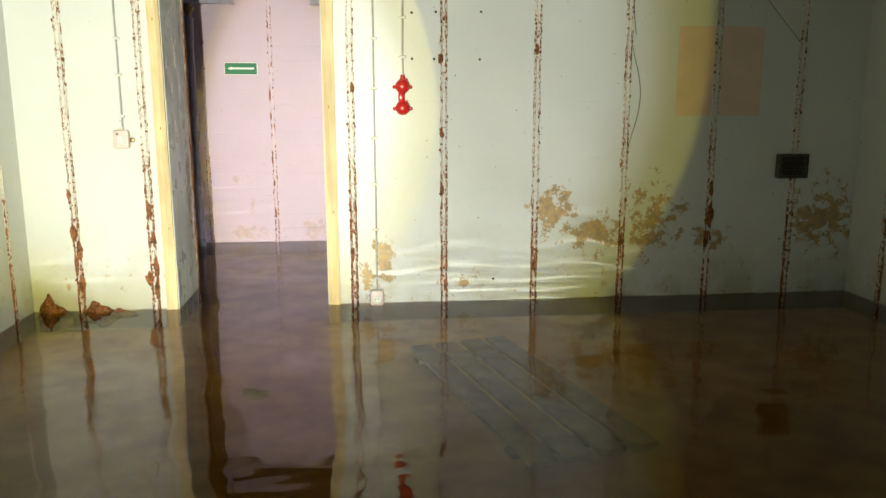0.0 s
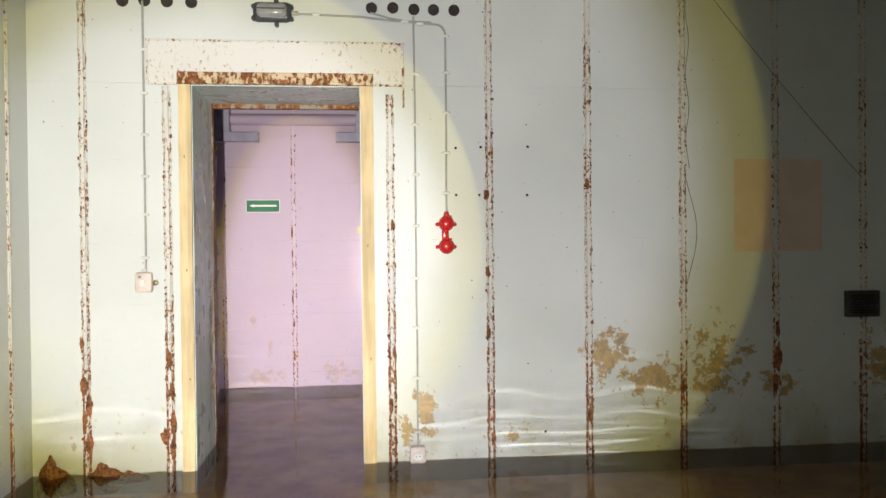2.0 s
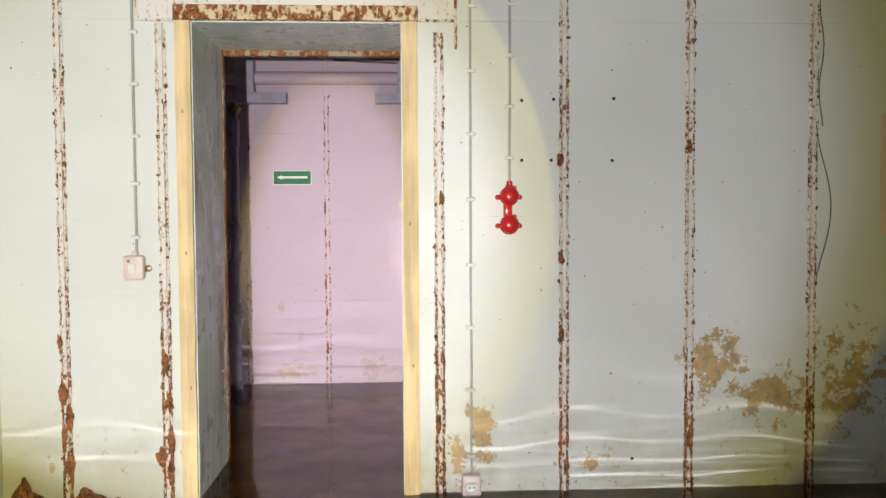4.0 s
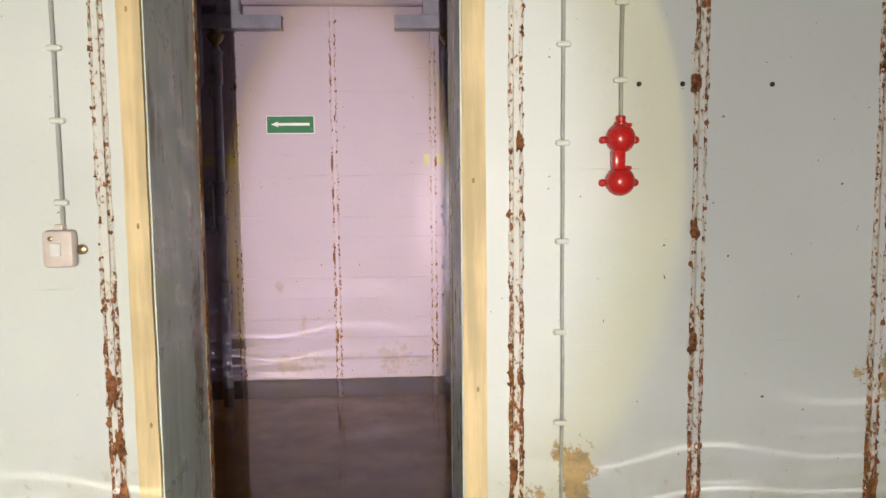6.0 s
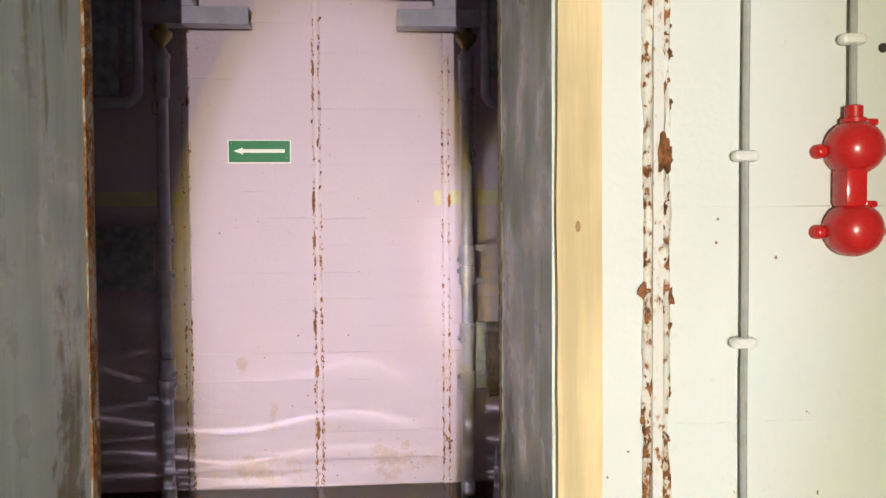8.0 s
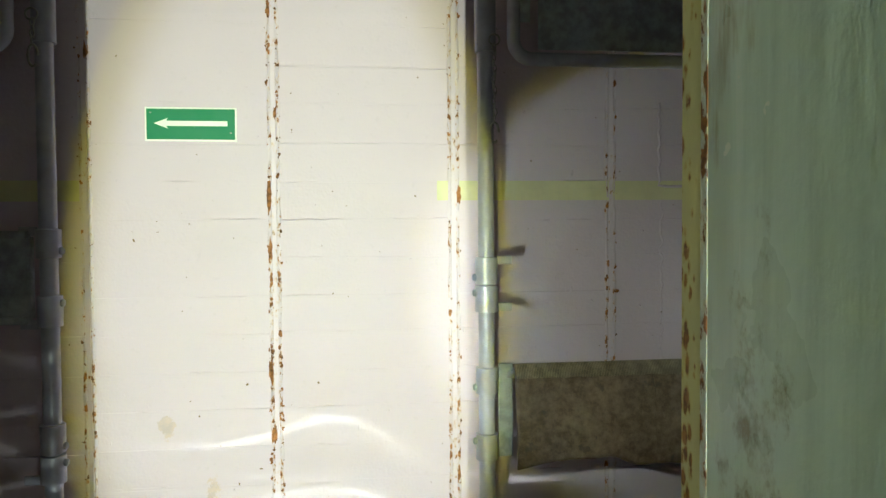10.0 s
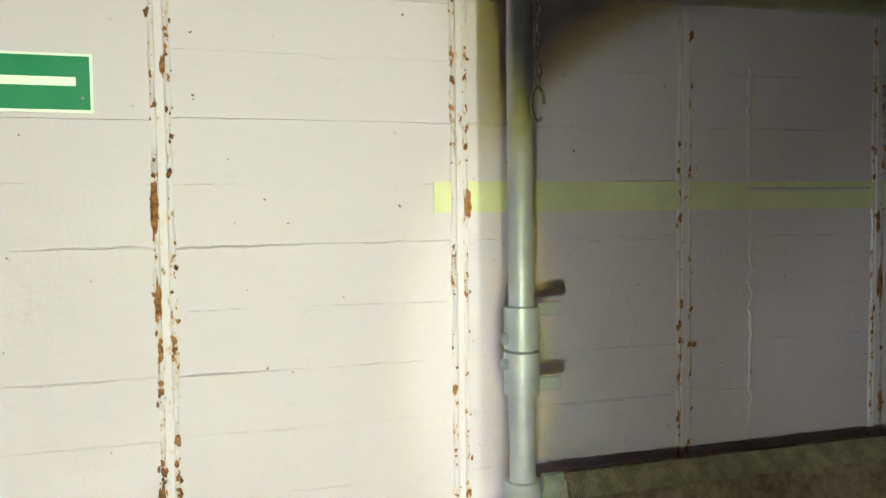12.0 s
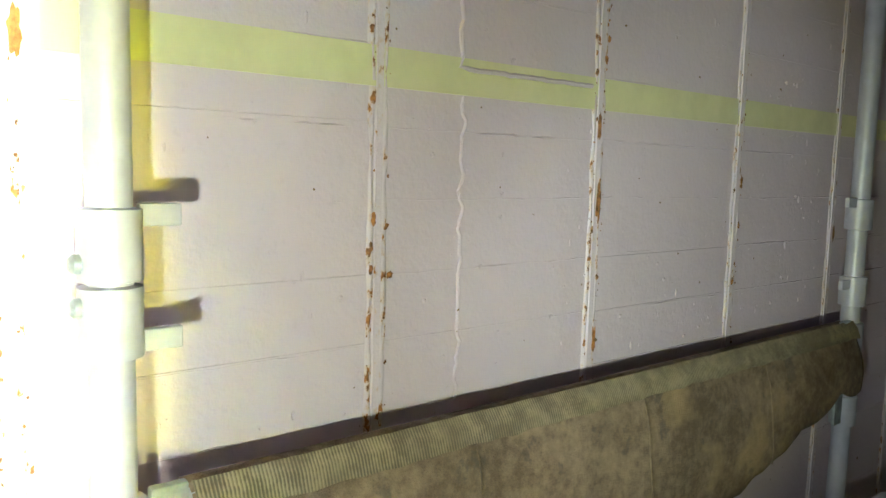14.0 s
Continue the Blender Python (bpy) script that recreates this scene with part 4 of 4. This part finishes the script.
def chain(x, z0, z1, y, hook=True):
    ob = thing("chain", (x, y, z1), "short steel chain with a snap hook hanging on the post", "chain", "chains on the posts")
    n = int((z1 - z0) / 0.016)
    for i in range(n):
        z = z1 - 0.016 * i
        m = pose(x + 0.003 * math.sin(i * 1.7), y, z, 0, 0, 90 * (i % 2) + 15)
        pts = [m @ Vector((0.0055 * math.cos(a), 0, 0.011 * math.sin(a))) for a in (2 * math.pi * k / 10 for k in range(10))]
        smooth(part("link", tube(bmesh.new(), pts, 0.0019, 6, True), m_chain, ob))
    z = z0 - 0.022
    pts = [(x + 0.013 * math.cos(2 * math.pi * k / 14), y, z + 0.03 * math.sin(2 * math.pi * k / 14)) for k in range(13)]
    smooth(part("snap_hook", tube(bmesh.new(), pts, 0.0034, 8), m_chain, ob))
    smooth(part("ring", tube(bmesh.new(), [(x + 0.016 * math.cos(2 * math.pi * k / 14), y - 0.004, z1 + 0.02 + 0.016 * math.sin(2 * math.pi * k / 14)) for k in range(14)], 0.0028, 8, True), m_chain, ob))


chain(POSTS[2] + 0.02, 1.70, 1.93, YP - 0.036)
chain(POSTS[1] - 0.016, 1.90, 1.97, YP - 0.036)


def canvas_bunk(x0, x1):
    """Rolled-down canvas bunk between two posts: stiff rail plates and a heavy sagging canvas fold."""
    ob = thing("canvas_bunk", ((x0 + x1) / 2, YP - 0.04, 0.68), "folded bunk of mouldy brown canvas hung between steel posts", "bunk")
    for a, b in ((x0 + 0.034, x0 + 0.078), (x1 - 0.078, x1 - 0.034)):
        part("end_plate", one_box(a, b, YP - 0.012, YP - 0.004, 0.7, 0.975, 0.002), m_galv, ob)
        part("end_lug", one_box(a, b, YP - 0.02, YP - 0.004, 0.95, 0.985, 0.003), m_galv, ob)
    smooth(part("rail", tube(bmesh.new(), [(x0 + 0.06, YP - 0.005, 0.955), (x1 - 0.06, YP - 0.005, 0.955)], 0.017, 12), m_pipe, ob))
    xa, xb = x0 + 0.082, x1 - 0.03
    nx, nz = 150, 26
    bm = bmesh.new()
    grid = []
    for i in range(nx + 1):
        u = i / nx
        x = xa + (xb - xa) * u
        torn = max(0.0, (u - 0.66) / 0.34)
        foot = 0.672 + 0.028 * noise.noise(Vector((u * 6.5, 0.4, 0))) + 0.016 * noise.noise(Vector((u * 19, 2.4, 0))) + 0.03 * math.exp(-((u - 0.16) / 0.06) ** 2)
        foot += 0.15 * torn ** 0.75 - 0.03 * torn ** 0.3 * abs(math.sin(u * 27))
        col = []
        for k in range(nz + 1):
            v = k / nz
            if v < 0.18:
                a = v / 0.18
                y, z = YP + 0.03 - 0.055 * a, 0.972 + 0.012 * math.sin(a * math.pi) - 0.012 * a
            else:
                a = (v - 0.18) / 0.82
                z = 0.96 + (foot - 0.96) * a
                y = YP - 0.025 - 0.035 * math.sin(a * math.pi * 0.62) + 0.007 * noise.noise(Vector((x * 4, z * 7, 1))) + 0.004 * noise.noise(Vector((x * 14, z * 11, 3)))
            col.append(bm.verts.new((x, y, z)))
        grid.append(col)
    for a, b in zip(grid, grid[1:]):
        for k in range(nz):
            bm.faces.new((a[k], a[k + 1], b[k + 1], b[k]))
    sheet = smooth(part("canvas", bm, m_canvas, ob), 180)
    mod = sheet.modifiers.new("thick", "SOLIDIFY")
    mod.thickness = 0.005
    bm = bmesh.new()
    n = 150
    rows = []
    for i in range(n + 1):
        x = xa + (xb - xa) * i / n
        j = 0.003 * noise.noise(Vector((x * 22, 0, 0)))
        rows.append([bm.verts.new(p) for p in ((x, YP - 0.018 + j, 0.984), (x, YP - 0.032 + j, 0.966), (x, YP - 0.041 + j, 0.942 + j), (x, YP - 0.036 + j, 0.941 + j))])
    for a, b in zip(rows, rows[1:]):
        for k in range(3):
            bm.faces.new((a[k], a[k + 1], b[k + 1], b[k]))
    smooth(part("hem", bm, m_hem, ob, "worn olive webbing hem"), 180)
    for x in (xa + 0.43, xa + 0.85, xa + 1.3):
        part("fold_seam", tube(bmesh.new(), [(x + 0.004 * math.sin(k), YP - 0.03 - 0.037 * math.sin(k / 8 * math.pi * 0.62) - 0.002, 0.955 - 0.03 * k) for k in range(9)], 0.0014, 6), m_canvas, ob)


canvas_bunk(POSTS[2], POSTS[3])


def steel_bunk_side(x0, x1):
    """Folded bunk of galvanised sheet between the posts on the other side."""
    ob = thing("steel_bunk", ((x0 + x1) / 2, YP - 0.02, 1.13), "folded galvanised sheet bunk held between post clamps", "bunk", "folded bunks")
    part("sheet", one_box(x0 + 0.05, x1 - 0.045, YP - 0.012, YP - 0.008, 1.145, 1.39, 0.001), m_galv, ob, "spangled galvanised sheet")
    for z in (1.135, 1.375):
        part("flange", one_box(x0 + 0.05, x1 - 0.05, YP - 0.026, YP + 0.01, z, z + 0.022, 0.002), m_galv, ob)
    part("end_fold", one_box(x1 - 0.05, x1 - 0.042, YP - 0.02, YP + 0.01, 1.15, 1.38, 0.001), m_galv, ob)


steel_bunk_side(POSTS[0], POSTS[1])


def lower_bunk(x0, x1):
    ob = thing("lower_bunk", ((x0 + x1) / 2, YP - 0.1, 0.25), "lowered galvanised sheet bunk with a bent tube rim", "bunk", "folded bunks")
    y, r, top = YP - 0.16, 0.1, 0.56
    pts = [(x0 + 0.06, YP - 0.03, 0.14), (x0 + 0.1, y, 0.22), (x0 + 0.11, y, top - r)]
    pts += [(x0 + 0.11 + r * (1 - math.cos(radians(a))), y, top - r + r * math.sin(radians(a))) for a in range(10, 91, 10)]
    pts += [(x1 - 0.1, y, top)]
    smooth(part("rim", tube(bmesh.new(), pts, 0.017, 12), m_pipe, ob))
    part("sheet", one_box(x0 + 0.19, x1 - 0.15, y - 0.004, y, 0.12, top - 0.02, 0.001), m_galv, ob, "spangled galvanised sheet")
    part("leg", one_box(x1 - 0.12, x1 - 0.08, y - 0.02, y + 0.02, 0, top, 0.004), m_galv, ob)


lower_bunk(POSTS[2], POSTS[3])

# raised crack round a patched corner of the far wall
bm = tube(bmesh.new(), [(1.075 + 0.004 * math.sin(i * 2.1), YB - 0.002, 1.80 - 0.27 * i / 14) for i in range(15)] + [(1.08 + 0.33 * i / 28, YB - 0.004, 1.527 + 0.003 * noise.noise(Vector((i * 0.6, 3, 0)))) for i in range(1, 29)], 0.0045, 6)
tube(bm, [(1.083 + 0.012 * noise.noise(Vector((i * 0.45, 0, 4))), YB - 0.0005, 1.48 - 0.53 * i / 40) for i in range(41)], 0.0036, 6)
tagged(part("wall_patch_edge", bm, m_wall_b), "raised plaster edge of an old patch in the wall", "plaster edge")


# ---- pieces of the walls ----


def plates(wall, xs, zs, y, material, name, gap=0.0015, wobble=0.0006, skip=None, merge=0.0):
    """Sheets or board courses between the seams; with merge, some joints are painted over."""
    rng = random.Random(len(xs) * 31 + len(zs))
    for xa, xb in zip(xs, xs[1:]):
        levels = [z + (rng.uniform(-0.006, 0.006) if merge and 0 < i < len(zs) - 1 else 0) for i, z in enumerate(zs) if i in (0, len(zs) - 1) or rng.random() >= merge]
        for z0, z1 in zip(levels, levels[1:]):
            if skip and not skip(xa, xb, z0, z1):
                continue
            out = rng.uniform(-wobble, wobble)
            bm = bmesh.new()
            box(bm, xa + gap / 2, xb - gap / 2, y + out, y + 0.012, z0 + gap / 2, z1 - gap / 2)
            part(name, bm, material, wall)


def round_door(x0, x1, z0, z1):
    """The part of a plate that the doorway and its lintel leave."""
    if x0 >= DL - 0.062 - 0.001 and x1 <= DR + 0.066 and z1 <= DT + 0.25 + 0.001:
        return None
    return x0, x1, z0, z1


plates(wall_north, [XL, -1.013, -0.602, DL - 0.062, DR + 0.065, 0.536, 1.064, 1.605, 2.14, 2.68, 3.2, XR], [0, 2.237], YA, m_wall_a, "plate", 0.001, 0.0005, round_door)
plates(wall_north, [XL, -1.013, 1.064, 1.605, 2.14, 2.68, 3.2, XR], [2.237, CEIL], YA, m_wall_a, "plate", 0.001, 0.0005)


def ridges(xa, xb, levels, seed, wall=wall_far, y=YB, material=m_wall_b, tall=0.0048, bare=0.0):
    """Broken paint and mortar ridges along the board joints of one bay."""
    rng = random.Random(seed)
    bm = bmesh.new()
    for z in levels:
        n = int((xb - xa) / 0.008)
        z += rng.uniform(-0.004, 0.004)
        lean, off = rng.uniform(-0.004, 0.004), rng.uniform(0, 50)
        last = None
        for i in range(n + 1):
            x = xa + 0.02 + (xb - xa - 0.04) * i / n
            k = noise.noise(Vector((x * 7 + off, z * 3, 0))) + 0.6 * noise.noise(Vector((x * 50 + off, z, 2)))
            h = tall * max(0.0, k - bare)
            zz = z + lean * i / n + 0.0022 * noise.noise(Vector((x * 24, off, 1)))
            row = [bm.verts.new((x, y + 0.001, zz - 0.0012 - h * 0.35)), bm.verts.new((x, y - h, zz + 0.0006)), bm.verts.new((x, y + 0.001, zz + 0.0016 + h * 0.5))]
            if last:
                bm.faces.new((last[0], last[1], row[1], row[0]))
                bm.faces.new((last[1], last[2], row[2], row[1]))
            last = row
    ob = smooth(part("paint_ridge", bm, material, wall, "broken ridges of paint along the joints"), 60)
    ob["kind"] = "stuff"


for k, (xa, xb) in enumerate(((XL, -1.013), (-1.0, -0.61), (0.55, 1.05), (1.08, 1.59), (1.62, 2.12), (2.16, 2.66), (2.7, 3.18), (3.22, XR))):
    ridges(xa, xb, (0.92, 1.1, 1.42, 2.239), 70 + k, wall_north, YA, m_wall_a, 0.0035, 0.08)


def blisters(x0, x1, z0, z1, count, seed):
    """Paint blobs and drips standing out of the far wall."""
    rng = random.Random(seed)
    bm = bmesh.new()
    for _ in range(count):
        x, z, r, tall = rng.uniform(x0, x1), rng.uniform(z0, z1), 0.0016 + 0.0035 * rng.random() ** 3, rng.choice((1.0, 1.2, 2.4))
        rows = []
        for q, d in ((1.0, -0.0008), (0.75, 0.35 * r), (0.4, 0.55 * r)):
            rows.append([bm.verts.new((x + q * r * math.cos(0.785 * i), YB - d, z + tall * q * r * math.sin(0.785 * i))) for i in range(8)])
        for a, b in zip(rows, rows[1:]):
            for i in range(8):
                bm.faces.new((a[i], a[(i + 1) % 8], b[(i + 1) % 8], b[i]))
        bm.faces.new(rows[-1])
    ob = smooth(part("paint_blob", bm, m_wall_b, wall_far, "small blobs and drips in the old paint"), 60)
    ob["kind"] = "stuff"


blisters(0.42, 2.45, 0.95, 1.9, 330, 5)
blisters(-0.7, 0.38, 0.5, 2.2, 60, 6)

JOINTS = [0.604, 0.721, 0.838, 0.955, 1.073, 1.187, 1.305, 1.423, 1.543, 1.66, 1.78, 1.9, 2.02]
for k, (xa, xb) in enumerate(zip(RIBS_B[3:10], RIBS_B[4:11])):
    ridges(xa, xb, JOINTS, k)
plates(wall_far, RIBS_B, [0.0, 0.13, 0.25, 0.37, 0.487, 0.604, 0.721, 0.838, 0.955, 1.073, 1.187, 1.305, 1.423, 1.543, 1.66, 1.78, 1.9, 2.02, 2.14, 2.26, 2.38, 2.5, 2.62, CEIL2], YB, m_wall_b, "board", 0.0009, 0.0008, None, 0.4)
